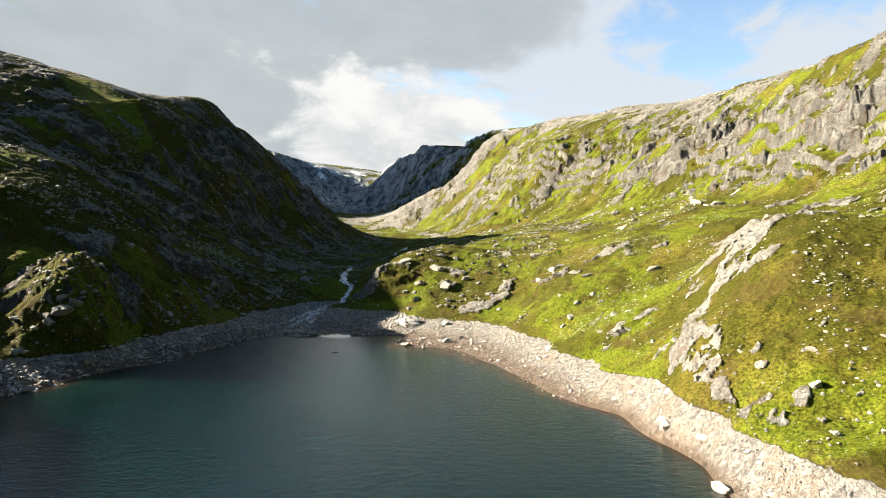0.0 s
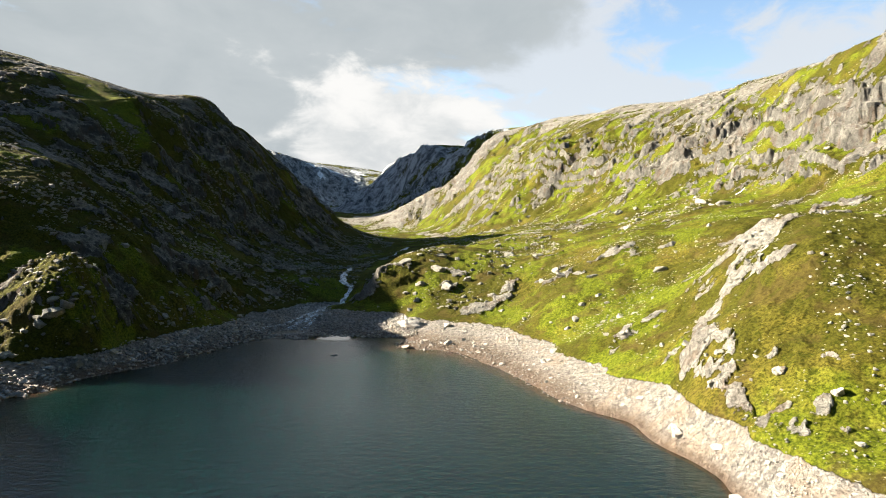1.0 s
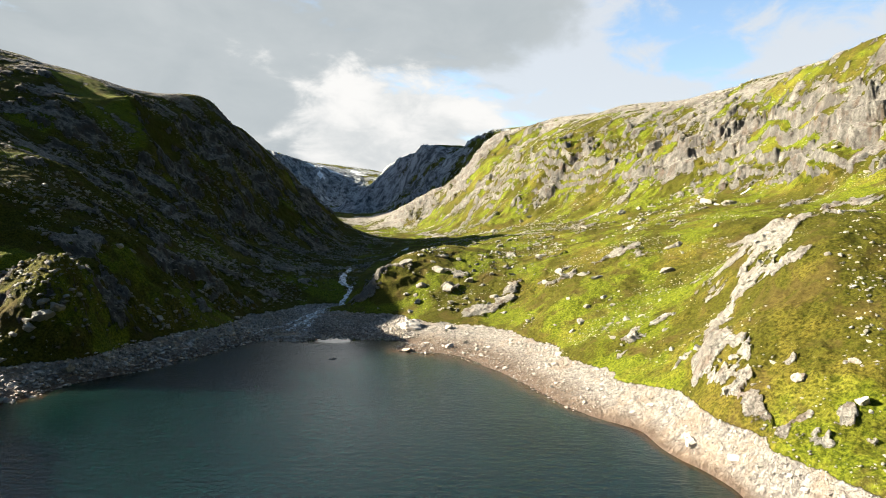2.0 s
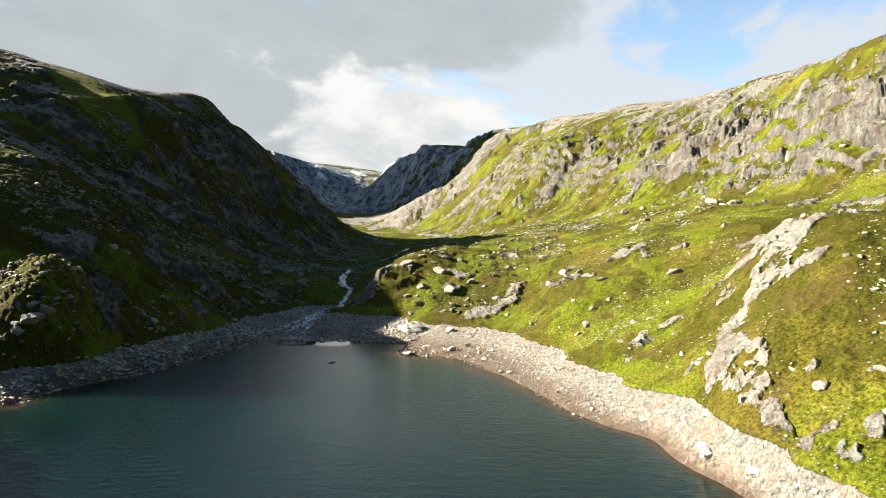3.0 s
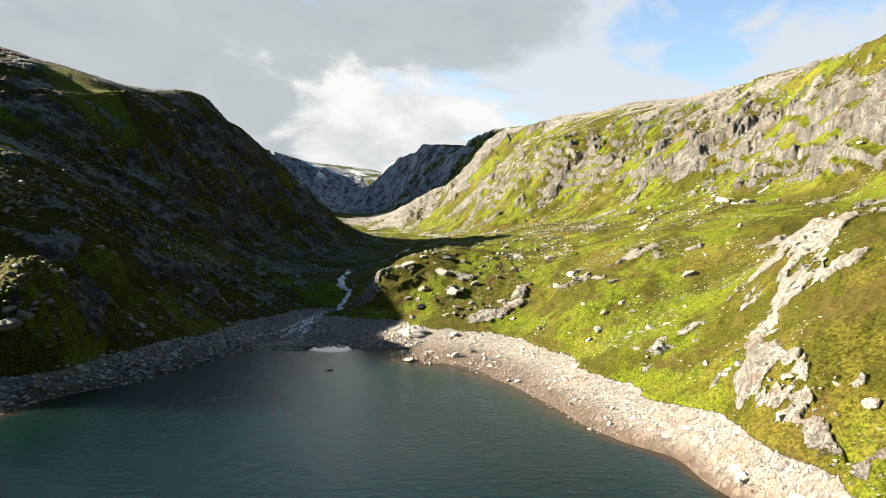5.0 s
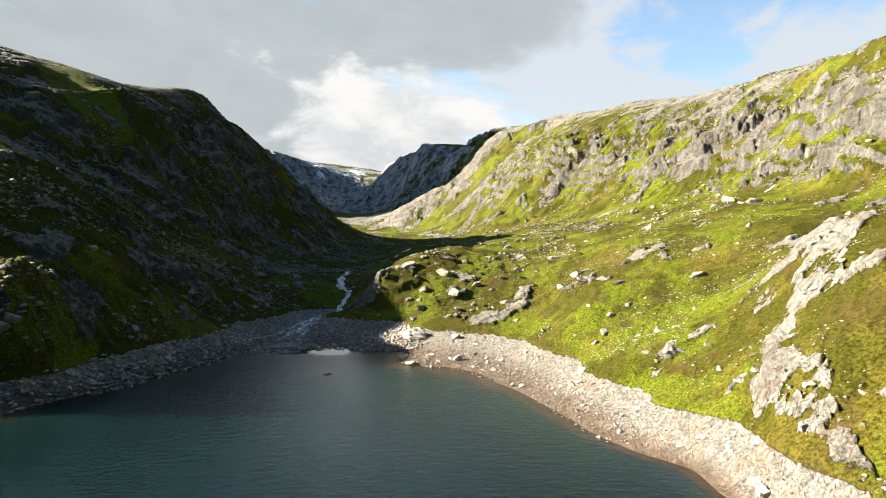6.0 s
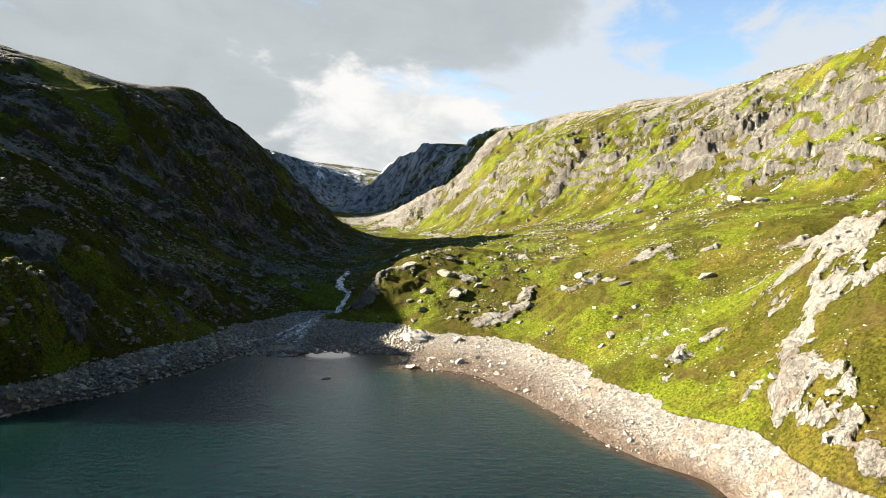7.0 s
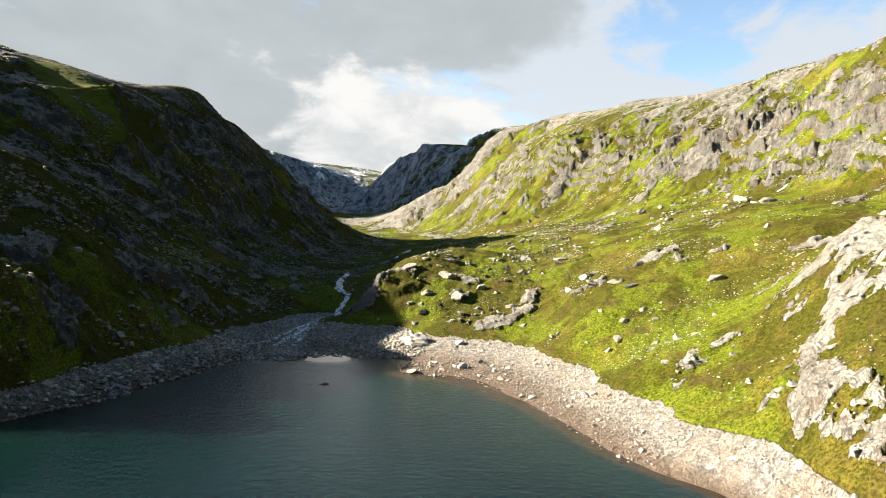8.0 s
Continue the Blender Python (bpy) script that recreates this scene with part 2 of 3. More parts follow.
def slope_of(z):
    dr = np.gradient(z, RINGS, axis=0)
    wide = np.concatenate([z[:, -1:], z, z[:, :1]], axis=1)
    turn = np.concatenate([[SPOKES[-1] - 2 * np.pi], SPOKES, [SPOKES[0] + 2 * np.pi]])
    da = np.gradient(wide, turn, axis=1)[:, 1:-1] / RR
    return np.hypot(dr, da)


def from_line(line):
    """Distance in plan from every point of the sheet to a line."""
    best = np.full(xs.shape, 1e18)
    for i in range(0, len(xs), 16384):
        x, y, b = xs[i:i + 16384], ys[i:i + 16384], best[i:i + 16384]
        for (ax, ay, *_), (bx, by, *_) in zip(line, line[1:]):
            ux, uy = bx - ax, by - ay
            t = np.clip(((x - ax) * ux + (y - ay) * uy) / (ux * ux + uy * uy + 1e-9), 0, 1)
            dx, dy = x - ax - t * ux, y - ay - t * uy
            np.minimum(b, dx * dx + dy * dy, out=b)
    return np.sqrt(best).reshape(RR.shape)


def cloud(dx, dy, size, octaves, rough=0.5, ridged=False, turn=0.0, stretch=1.0):
    c, s = math.cos(radians(turn)), math.sin(radians(turn))
    return fbm((xs * c + ys * s + dx) / stretch, -xs * s + ys * c + dy, size, octaves, rough, ridged).reshape(RR.shape)


# ribs and outcrops of bare rock: line of the plan, half-width, boldness
OUTCROPS = (([(47, 322), (56, 309), (66, 293)], 7, 0.36), ([(-27, 367), (-20, 371)], 7, 0.18), ([(-4, 379), (3, 382)], 6, 0.36), ([(38, 355), (31, 322)], 5, 0.36),
            ([(-5, 361), (3, 360)], 6, 0.36), ([(0, 344), (6, 343)], 5, 0.36), ([(101, 212), (107, 218)], 3.0, 0.22), ([(86, 199), (92, 206)], 2.5, 0.18),
            ([(84, 186), (88, 180), (92, 177)], 4.5, 0.36), ([(60, 160), (64, 166), (67, 171)], 7, 0.80), ([(64, 153), (67, 160)], 6.5, 0.78), ([(64, 149), (62.5, 140), (60.5, 129)], 3.2, 0.75),
            ([(71.5, 150), (73, 146)], 2.6, 0.32), ([(66, 134), (67.5, 131)], 2.6, 0.34), ([(73, 127), (73, 120), (74, 113)], 2.4, 0.36), ([(62, 196), (68, 212), (78, 228)], 14, -0.25))
KNOLL_RIB = [(66, 172), (73, 181), (78, 190), (82, 194)]
base = lie(xs, ys).reshape(RR.shape)
# the western hill rounds over gently below its crest before it drops
brink = np.full(base.shape, -1e3)
for px, py, pz in stations(WEST_CREST[:5], 12):
    away = np.hypot(XX - px, YY - py)
    brink = np.maximum(brink, pz - 3.0 - 0.27 * away - 0.0018 * away ** 2 - 0.9 * np.maximum(away - 85, 0))
base = np.where(brink > base - 12, base + np.log1p(np.exp(np.clip((brink - base) / 4, -8, 8))) * 4 * step01(brink - base, -12, -2), base)
# a rocky spur east of the lawn on the western brow, and a dip west of it
spur = from_line([(-240, 487), (-226, 473), (-212, 462)])
base += 8 * np.exp(-(spur / 12) ** 2) - 6 * np.exp(-((XX + 284) ** 2 + (YY - 484) ** 2) / 18 ** 2)
lean = slope_of(base)
# the edge of the turf lies higher under the knoll
lift = 3.0 * (1 - step01(from_line([(58, 160), (59, 130), (66, 100), (74, 80)]), 10, 36))
level = base - lift
above = step01(level, 5.0, 10.0)
steep = step01(lean, 0.35, 0.8) * above
far = np.clip(RR / 500, 0.35, 4.0)
mounds = cloud(0, 0, 75, 5)
hollows = cloud(90, 40, 26, 4)
rough = cloud(0, 300, 9, 4, 0.6, True)
fine = cloud(50, 0, 4.5, 3, 0.6)
# where bare rock comes through the turf
beds = cloud(400, 0, 22, 6, 0.62, False, 25, 1.5)
beds_far = cloud(400, 700, 120, 6, 0.62, False, 25, 1.6)
beds = np.where(RR > 1000, 0.45 * beds + 0.75 * beds_far, 0.85 * beds + 0.35 * beds_far)
west = XX < -40 - 0.06 * YY
bias = -0.41 + 0.09 * step01(lean, 0.4, 1.1)
crest_gap = from_line(EAST_CREST)
brow = 1 - step01(from_line(EAST_BROW), 8, 45)
bias += (0.10 + 0.16 * step01(YY, 450, 650)) * (1 - step01(crest_gap, 35, 140)) + (0.14 + 0.28 * step01(YY, 480, 720)) * (1 - step01(crest_gap, 10, 75)) - 0.08 * (1 - step01(lean, 0.3, 0.6)) * (RR > 330) + 0.08 * brow
gaps = cloud(610, 80, 9, 4, 0.6)
for rib, reach, bold in ((KNOLL_RIB, 4.6, 0.48), *OUTCROPS):
    bias += bold * (1 + 1.7 * np.clip(gaps, -1, 0.35)) * (1 - step01(from_line(rib), 0.2 * reach, reach))
bias += west * (0.17 + 0.12 * (1 - step01(from_line(WEST_CREST), 20, 120)))
bias += 0.26 * (1 - step01(from_line([(-60, 1120), (-15, 960), (30, 850)]), 10, 34))
bias += 0.12 * step01(RR, 700, 900) * (1 - step01(RR, 1300, 1500)) * ~west
bias += 0.35 * step01(RR, 1800, 2600)
bias += 0.45 * step01(RR, 1300, 2000) * step01(lean, 0.25, 0.6)
rocky_west = west & (RR < 1100)
bias += (0.02 + 0.16 * step01(base, 45, 110)) * rocky_west - 0.12 * (1 - step01(from_line([(-134, 205), (-124, 228)]), 12, 30))
bluff = 1 - step01(from_line([(-136, 204), (-124, 228)]), 10, 26)
hold_back = np.where(west, 0.88, 0.48) * (1 - step01(np.minimum(np.minimum(crest_gap, from_line(WEST_CREST)), from_line(FAR_EAST) / 4), 6, 45))
lawn = 1 - step01(from_line([(-290, 512), (-264, 492), (-244, 468), (-226, 456)]), 9, 24)
bias -= 0.5 * lawn
hold = (1 - hold_back) * (1 - 0.9 * lawn)
bare_rock = step01(beds + bias + 0.10 * rough, -0.02, 0.08) * above
flutes = cloud(30, 10, 20, 4, 0.55, True, 8, 3.5)
creases = cloud(35, 60, 7, 4, 0.6, True, 12, 2.6)
bumps = cloud(15, 70, 8, 3, 0.55, True)
height = base + above * (1.3 * np.clip(far, 1, 3) + 2.5 * steep * np.minimum(far, 3)) * mounds * hold + above * (1.5 + 0.8 * steep * far) * hollows * hold
height += above * (1.3 * (bumps - 0.1) + steep * np.where(rocky_west, 7.0, (6.5 + 8.0 * brow) * step01(RR, 300, 380) * (RR < 1300)) * (flutes - 0.15) + steep * rocky_west * 3.6 * (creases - 0.15)) * hold
height += np.where(RR < 300, 0.45, 1.0) * hold * (bare_rock - 0.35) * above * (0.9 + 0.5 * steep * np.minimum(far, 2.2))
slabs = cloud(140, 20, 16, 5, 0.5)
# broken blocks of the near outcrops
chunks = cloud(520, 310, 5.5, 3, 0.55, False, 35, 1.6) * 3.2
chunks = np.floor(chunks) + step01(chunks - np.floor(chunks), 0.35, 0.65)
height += bare_rock * (RR < 430) * 0.32 * chunks
height += bare_rock * ((0.7 + 0.5 * steep) * (rough - 0.15) + 2.6 * steep * np.minimum(far, 2) * np.where(RR < 300, 0.5, 1.0) * slabs) * (0.4 + 0.6 * hold)
height += bluff * above * (2.4 * (rough - 0.25) + 2.0 * slabs)
# a cut bank under the edge of the turf
height += 0.9 * step01(level + 0.9 * hollows + 0.5 * bumps, 5.7, 6.3)
# gullies and buttresses of the far massif
cuts = cloud(220, 90, 130, 6, 0.6, True)
runnels = cloud(20, 290, 48, 4, 0.62, True)
height += step01(RR, 1150, 1600) * step01(lean, 0.25, 0.7) * (34 * (cuts - 0.22) + 22 * (runnels - 0.2)) * (0.4 + 0.6 * hold)
# ledges: steps in the bare rock
rise = np.where(RR > 1100, 45.0, 16.0)
strata = height / rise + 1.4 * cloud(0, 0, 130, 3, 0.5) + 1.5 * cloud(60, 0, 48, 3, 0.5) + 0.10 * rough
part_bed = strata - np.floor(strata)
ledge = (step01(part_bed, 0.35, 0.65) - part_bed) * rise
height += ledge * np.clip(RR / 450, 0.22, 1) * steep * hold * (0.06 + 0.20 * step01(beds + bias, -0.2, 0.15) + 0.35 * brow * (RR < 1000))
# the drawn-down shore: broken stone below the turf line
drawn = 1 - step01(level + 0.9 * hollows + 0.5 * bumps + 0.3 * fine, 5.6, 6.2)
height += drawn * 0.55 * (rough - 0.1) + 0.25 * above * fine
height = np.where((base < 0.2) & (height > base), base + (height - base) * 0.3, height)
tilt = slope_of(height)
show = np.clip(0.5 + 1.5 * (beds + bias + 0.10 * rough - 0.03), 0, 1) * above
stone = np.maximum(np.where(RR < 420, 0.45 * show + 0.55 * bare_rock, show), step01(tilt + 0.4 * rough, 2.0, 2.6) * above * (1 - 0.6 * bluff))
# western turf is browned to paint in its shade, sparing sunlit bluff and lawn
brown = np.clip(0.53 + 1.1 * cloud(0, 900, 40, 5, 0.62) + 0.45 * (1 - step01(np.hypot(XX - 112, YY - 165), 25, 70)) + 0.4 * rocky_west * step01(base, 8, 26) * (1 - bluff) * (1 - lawn) - 0.6 * lawn, 0, 1)


def sheet_mesh(name, z):
    rows, cols = z.shape
    mesh = bpy.data.meshes.new(name)
    mesh.vertices.add(rows * cols)
    mesh.vertices.foreach_set("co", np.stack([XX, YY, z], axis=-1).astype(np.float32).ravel())
    i = np.arange(rows * cols).reshape(rows, cols)
    j = np.roll(i, -1, axis=1)
    quads = np.stack([i[:-1], i[1:], j[1:], j[:-1]], axis=-1).reshape(-1, 4)[:, ::-1]
    mesh.loops.add(quads.size)
    mesh.loops.foreach_set("vertex_index", quads.astype(np.int32).ravel())
    mesh.polygons.add(len(quads))
    mesh.polygons.foreach_set("loop_start", np.arange(0, quads.size, 4, dtype=np.int32))
    mesh.polygons.foreach_set("use_smooth", np.ones(len(quads), bool))
    mesh.update(calc_edges=True)
    return mesh


ground_mesh = sheet_mesh("ground", height)
cover = ground_mesh.attributes.new("cover", "FLOAT_COLOR", "POINT")
cover.data.foreach_set("color", np.stack([stone, brown, drawn, np.ones_like(stone)], axis=-1).astype(np.float32).ravel())
ground = tagged(new("ground", ground_mesh), "mountain valley ground of turf, ledges and bare pale rock round a lake", "ground", kind="structure")


def ground_z(x, y):
    """Height of the finished ground at places of the plan."""
    x, y = np.asarray(x, float), np.asarray(y, float)
    i = np.interp(np.hypot(x, y), RINGS, np.arange(len(RINGS)))
    j = np.interp(np.arctan2(x, y), SPOKES, np.arange(len(SPOKES)))
    i0, j0 = np.minimum(i.astype(int), len(RINGS) - 2), np.minimum(j.astype(int), len(SPOKES) - 2)
    u, v = i - i0, j - j0
    return (height[i0, j0] * (1 - u) + height[i0 + 1, j0] * u) * (1 - v) + (height[i0, j0 + 1] * (1 - u) + height[i0 + 1, j0 + 1] * u) * v


def ground_value(field, x, y):
    """Nearest value of a field of the sheet."""
    i = np.rint(np.interp(np.hypot(x, y), RINGS, np.arange(len(RINGS)))).astype(int)
    j = np.rint(np.interp(np.arctan2(x, y), SPOKES, np.arange(len(SPOKES)))).astype(int)
    return field[i, j]


# ---- materials ----
def material(name):
    m = bpy.data.materials.new(name)
    m.use_nodes = True
    m.node_tree.nodes.clear()
    k = Nodes(m.node_tree)
    shader = k.add("ShaderNodeBsdfPrincipled")
    m.node_tree.links.new(shader.outputs[0], k.add("ShaderNodeOutputMaterial").inputs[0])
    return m, k, shader


def relief(k, shader, amount, size):
    node = k.add("ShaderNodeBump")
    node.inputs["Strength"].default_value = 1.0
    node.inputs["Distance"].default_value = size
    k.plug(node, "Height", amount)
    k.tree.links.new(node.outputs[0], shader.inputs["Normal"])


def rock_tone(k, where, face_shade=0.0):
    """Grey granite with dark water streaks, pale lichens, fine cracks and painted face shade."""
    streak = k.noise(k.stretch(where, 0.30, 0.30, 0.05), 1.0, 6, 0.62, 0.5)
    grain = k.noise(where, 0.45, 8, 0.68)
    broad = k.noise(where, 0.035, 4, 0.55)
    tone = k.mix(k.ramp(streak, 0.26, 0.52), (0.088, 0.083, 0.077), (0.325, 0.306, 0.270))
    tone = k.mix(k.ramp(grain, 0.40, 0.60), tone, (0.430, 0.406, 0.358))
    tone = k.mix(k.math("MULTIPLY", k.ramp(broad, 0.50, 0.68), 0.55), tone, (0.1425, 0.1161, 0.1003))
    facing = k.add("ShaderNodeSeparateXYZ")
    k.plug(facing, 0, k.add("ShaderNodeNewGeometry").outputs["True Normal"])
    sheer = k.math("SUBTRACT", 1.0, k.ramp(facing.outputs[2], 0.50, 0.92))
    shade_patch = k.noise(k.stretch(where, 0.14, 0.14, 0.03), 1.0, 6, 0.66, 0.3)
    # sheer faces painted dark for shade, heaviest in the west, the lakeside knoll spared
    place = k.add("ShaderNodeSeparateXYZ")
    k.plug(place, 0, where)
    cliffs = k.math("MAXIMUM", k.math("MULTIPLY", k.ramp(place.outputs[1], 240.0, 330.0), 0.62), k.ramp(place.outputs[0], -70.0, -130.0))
    tone = k.mix(k.math("MULTIPLY", k.math("MULTIPLY", sheer, cliffs), k.math("MULTIPLY", k.ramp(shade_patch, 0.30, 0.52), face_shade)), tone, (0.056, 0.056, 0.055))
    rust = k.noise(k.stretch(where, 0.16, 0.16, 0.06), 1.0, 6, 0.66, 0.4)
    tone = k.mix(k.math("MULTIPLY", k.ramp(rust, 0.51, 0.66), 0.6), tone, (0.155, 0.096, 0.062))
    # distance haze painted into the colour: far rock turns blue-grey beyond 1350 m
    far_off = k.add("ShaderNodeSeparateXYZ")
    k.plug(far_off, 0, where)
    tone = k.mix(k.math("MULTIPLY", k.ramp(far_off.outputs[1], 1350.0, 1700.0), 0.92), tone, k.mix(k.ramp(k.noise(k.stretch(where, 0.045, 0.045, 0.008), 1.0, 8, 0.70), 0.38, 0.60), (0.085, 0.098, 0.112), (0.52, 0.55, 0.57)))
    crack = k.add("ShaderNodeTexVoronoi")
    crack.feature = "DISTANCE_TO_EDGE"
    bend = k.add("ShaderNodeTexNoise")
    k.plug(bend, "Vector", where)
    bend.inputs["Scale"].default_value, bend.inputs["Detail"].default_value = 0.35, 5
    shift = k.add("ShaderNodeVectorMath")
    shift.operation = "MULTIPLY_ADD"
    k.plug(shift, 0, bend.outputs["Color"])
    shift.inputs[1].default_value = (3.0, 3.0, 3.0)
    k.plug(shift, 2, k.stretch(where, 0.55, 0.55, 0.24))
    k.plug(crack, "Vector", shift.outputs[0])
    crack.inputs["Scale"].default_value = 1.0
    gap = k.ramp(crack.outputs["Distance"], 0.0, 0.07)
    split = k.add("ShaderNodeTexVoronoi")
    split.feature = "DISTANCE_TO_EDGE"
    k.plug(split, "Vector", shift.outputs[0])
    split.inputs["Scale"].default_value = 2.7
    slit = k.ramp(split.outputs["Distance"], 0.0, 0.10)
    tone = k.mix(k.math("MULTIPLY", k.math("SUBTRACT", 1.0, slit), 0.28), tone, (0.058, 0.0522, 0.0464))
    tone = k.mix(k.math("MULTIPLY", k.math("SUBTRACT", 1.0, gap), 0.45), tone, (0.0475, 0.04222, 0.03695))
    return tone, k.math("ADD", k.math("MULTIPLY", grain, 1.6), k.math("ADD", k.math("MULTIPLY", gap, 0.9), k.math("MULTIPLY", slit, 0.35)))


def each_its_own(k, tone, dark, light):
    """Stone by stone a little darker or paler."""
    chance = k.add("ShaderNodeNewGeometry").outputs["Random Per Island"]
    return k.mix(1.0, tone, k.mix(chance, (dark, dark, dark * 1.02), (light, light, light * 0.97)), "MULTIPLY")


def shore_tone(k, where):
    """Washed pale stone, rust-stained close to the water."""
    grain = k.noise(where, 0.7, 8, 0.7)
    blotch = k.noise(where, 0.10, 5, 0.6)
    tone = k.mix(k.ramp(grain, 0.36, 0.62), (0.205, 0.188, 0.175), (0.425, 0.390, 0.348))
    tone = k.mix(k.math("MULTIPLY", k.ramp(blotch, 0.50, 0.66), 0.55), tone, (0.3586, 0.269, 0.1974))
    level = k.add("ShaderNodeSeparateXYZ")
    k.plug(level, 0, where)
    low = k.math("ADD", level.outputs[2], k.math("MULTIPLY", k.math("SUBTRACT", blotch, 0.5), 3.0))
    tone = k.mix(k.math("MULTIPLY", k.math("SUBTRACT", 1.0, k.ramp(low, 0.3, 3.6)), 0.8), tone, (0.1375, 0.08968, 0.05978))
    return tone, grain


land, k, shader = material("turf_and_rock")
where = k.add("ShaderNodeNewGeometry").outputs["Position"]
mask = k.add("ShaderNodeAttribute")
mask.attribute_name = "cover"
parts = k.add("ShaderNodeSeparateColor")
k.plug(parts, 0, mask.outputs["Color"])
tuft = k.noise(where, 1.35, 6, 0.74)
clump = k.noise(where, 0.11, 6, 0.62)
drift = k.noise(where, 0.022, 5, 0.55)
grass = k.mix(k.ramp(tuft, 0.33, 0.66), (0.024, 0.037, 0.0030), (0.158, 0.177, 0.0140))
moor_and_shade = k.mix(k.ramp(tuft, 0.33, 0.66), (0.021, 0.022, 0.0028), (0.082, 0.078, 0.0100))
straw = k.mix(k.ramp(tuft, 0.33, 0.66), (0.036, 0.029, 0.0040), (0.225, 0.182, 0.0320))
turf = k.mix(k.ramp(k.math("ADD", k.math("MULTIPLY", parts.outputs[1], 0.7), k.math("MULTIPLY", clump, 0.45)), 0.44, 0.66), grass, moor_and_shade)
turf = k.mix(k.math("MULTIPLY", k.ramp(k.math("ADD", drift, k.math("MULTIPLY", k.math("SUBTRACT", clump, 0.5), 0.6)), 0.50, 0.68), 0.5), turf, straw)
scrub = k.noise(where, 0.33, 5, 0.66)
turf = k.mix(k.math("MULTIPLY", k.ramp(scrub, 0.52, 0.68), 0.55), turf, (0.022, 0.032, 0.0018))
heath = k.noise(where, 0.075, 6, 0.68, 0.6)
turf = k.mix(k.math("MULTIPLY", k.ramp(heath, 0.51, 0.63), 0.55), turf, k.mix(tuft, (0.030, 0.020, 0.006), (0.115, 0.078, 0.028)))
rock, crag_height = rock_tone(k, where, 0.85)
bare, pebble = shore_tone(k, where)
patchy = k.noise(where, 0.28, 5, 0.62)
edge = k.math("ADD", k.math("ADD", parts.outputs[0], k.math("MULTIPLY", k.math("SUBTRACT", tuft, 0.5), 0.8)), k.math("ADD", k.math("MULTIPLY", k.math("SUBTRACT", patchy, 0.5), 1.5), k.math("MULTIPLY", k.math("SUBTRACT", clump, 0.5), 0.9)))
rocky = k.ramp(edge, 0.44, 0.56)
bank = k.ramp(k.math("ADD", parts.outputs[2], k.math("MULTIPLY", k.math("SUBTRACT", tuft, 0.5), 0.9)), 0.4, 0.6)
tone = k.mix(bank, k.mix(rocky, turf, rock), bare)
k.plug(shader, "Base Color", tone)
shader.inputs["Roughness"].default_value = 0.92
shader.inputs["Specular IOR Level"].default_value = 0.04
soft = k.math("ADD", k.math("MULTIPLY", tuft, 1.2), k.math("MULTIPLY", clump, 2.5))
rise_of = k.math("ADD", soft, k.math("MULTIPLY", k.math("MAXIMUM", rocky, bank), k.math("ADD", k.math("MULTIPLY", crag_height, 1.3), k.math("MULTIPLY", patchy, 5.0))))
relief(k, shader, rise_of, 0.8)
ground_mesh.materials.append(land)

boulder_stone, k, shader = material("boulder_stone")
where = k.add("ShaderNodeNewGeometry").outputs["Position"]
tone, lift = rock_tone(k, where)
moss = k.noise(where, 0.5, 5, 0.6)
tone = k.mix(k.ramp(moss, 0.35, 0.62), tone, (0.300, 0.280, 0.238))
k.plug(shader, "Base Color", each_its_own(k, tone, 0.6, 1.2))
shader.inputs["Roughness"].default_value = 0.88
relief(k, shader, lift, 0.35)

shore_stone, k, shader = material("shore_stone")
where = k.add("ShaderNodeNewGeometry").outputs["Position"]
tone, lift = shore_tone(k, where)
k.plug(shader, "Base Color", each_its_own(k, k.mix(k.ramp(k.noise(where, 0.9, 2), 0.3, 0.7), tone, (0.300, 0.283, 0.264)), 0.5, 1.45))
shader.inputs["Roughness"].default_value = 0.85
relief(k, shader, lift, 0.2)

lake_water, k, shader = material("lake_water")
where = k.add("ShaderNodeNewGeometry").outputs["Position"]
sound = k.add("ShaderNodeAttribute")
sound.attribute_name = "depth"
depth = sound.outputs["Fac"]
wave = k.noise(k.stretch(where, 0.55, 1.0, 1.0), 0.55, 5, 0.62, 0.3)
gust = k.noise(where, 0.018, 4, 0.55)
tint = k.mix(k.ramp(depth, 0.0, 2.2), (0.040, 0.026, 0.012), (0.0032, 0.0125, 0.0112))
tint = k.mix(k.ramp(depth, 1.5, 9.0), tint, (0.0006, 0.0066, 0.0064))
k.plug(shader, "Base Color", tint)
shader.inputs["IOR"].default_value = 1.28
shader.inputs["Specular Tint"].default_value = (0.62, 1.0, 0.96, 1)
# light scatters sideways for metres in the silty water
shader.subsurface_method = "BURLEY"
shader.inputs["Subsurface Weight"].default_value = 1.0
shader.inputs["Subsurface Radius"].default_value = (6.0, 14.0, 13.0)
shader.inputs["Subsurface Scale"].default_value = 1.0
shelter = k.add("ShaderNodeAttribute")
shelter.attribute_name = "shelter"
relief(k, shader, k.math("MULTIPLY", wave, k.math("MULTIPLY", k.math("SUBTRACT", 1.0, shelter.outputs["Fac"]), k.math("ADD", 0.3, gust))), 0.26)
k.plug(shader, "Roughness", k.math("MULTIPLY_ADD", k.math("SUBTRACT", 1.0, shelter.outputs["Fac"]), 0.15, 0.03))

stream_water, k, shader = material("white_water")
where = k.add("ShaderNodeNewGeometry").outputs["Position"]
foam = k.noise(where, 0.7, 6, 0.7)
k.plug(shader, "Base Color", k.mix(k.ramp(foam, 0.42, 0.58), (0.02, 0.03, 0.033), (0.6, 0.63, 0.65)))
shader.inputs["Roughness"].default_value = 0.3
relief(k, shader, foam, 0.3)

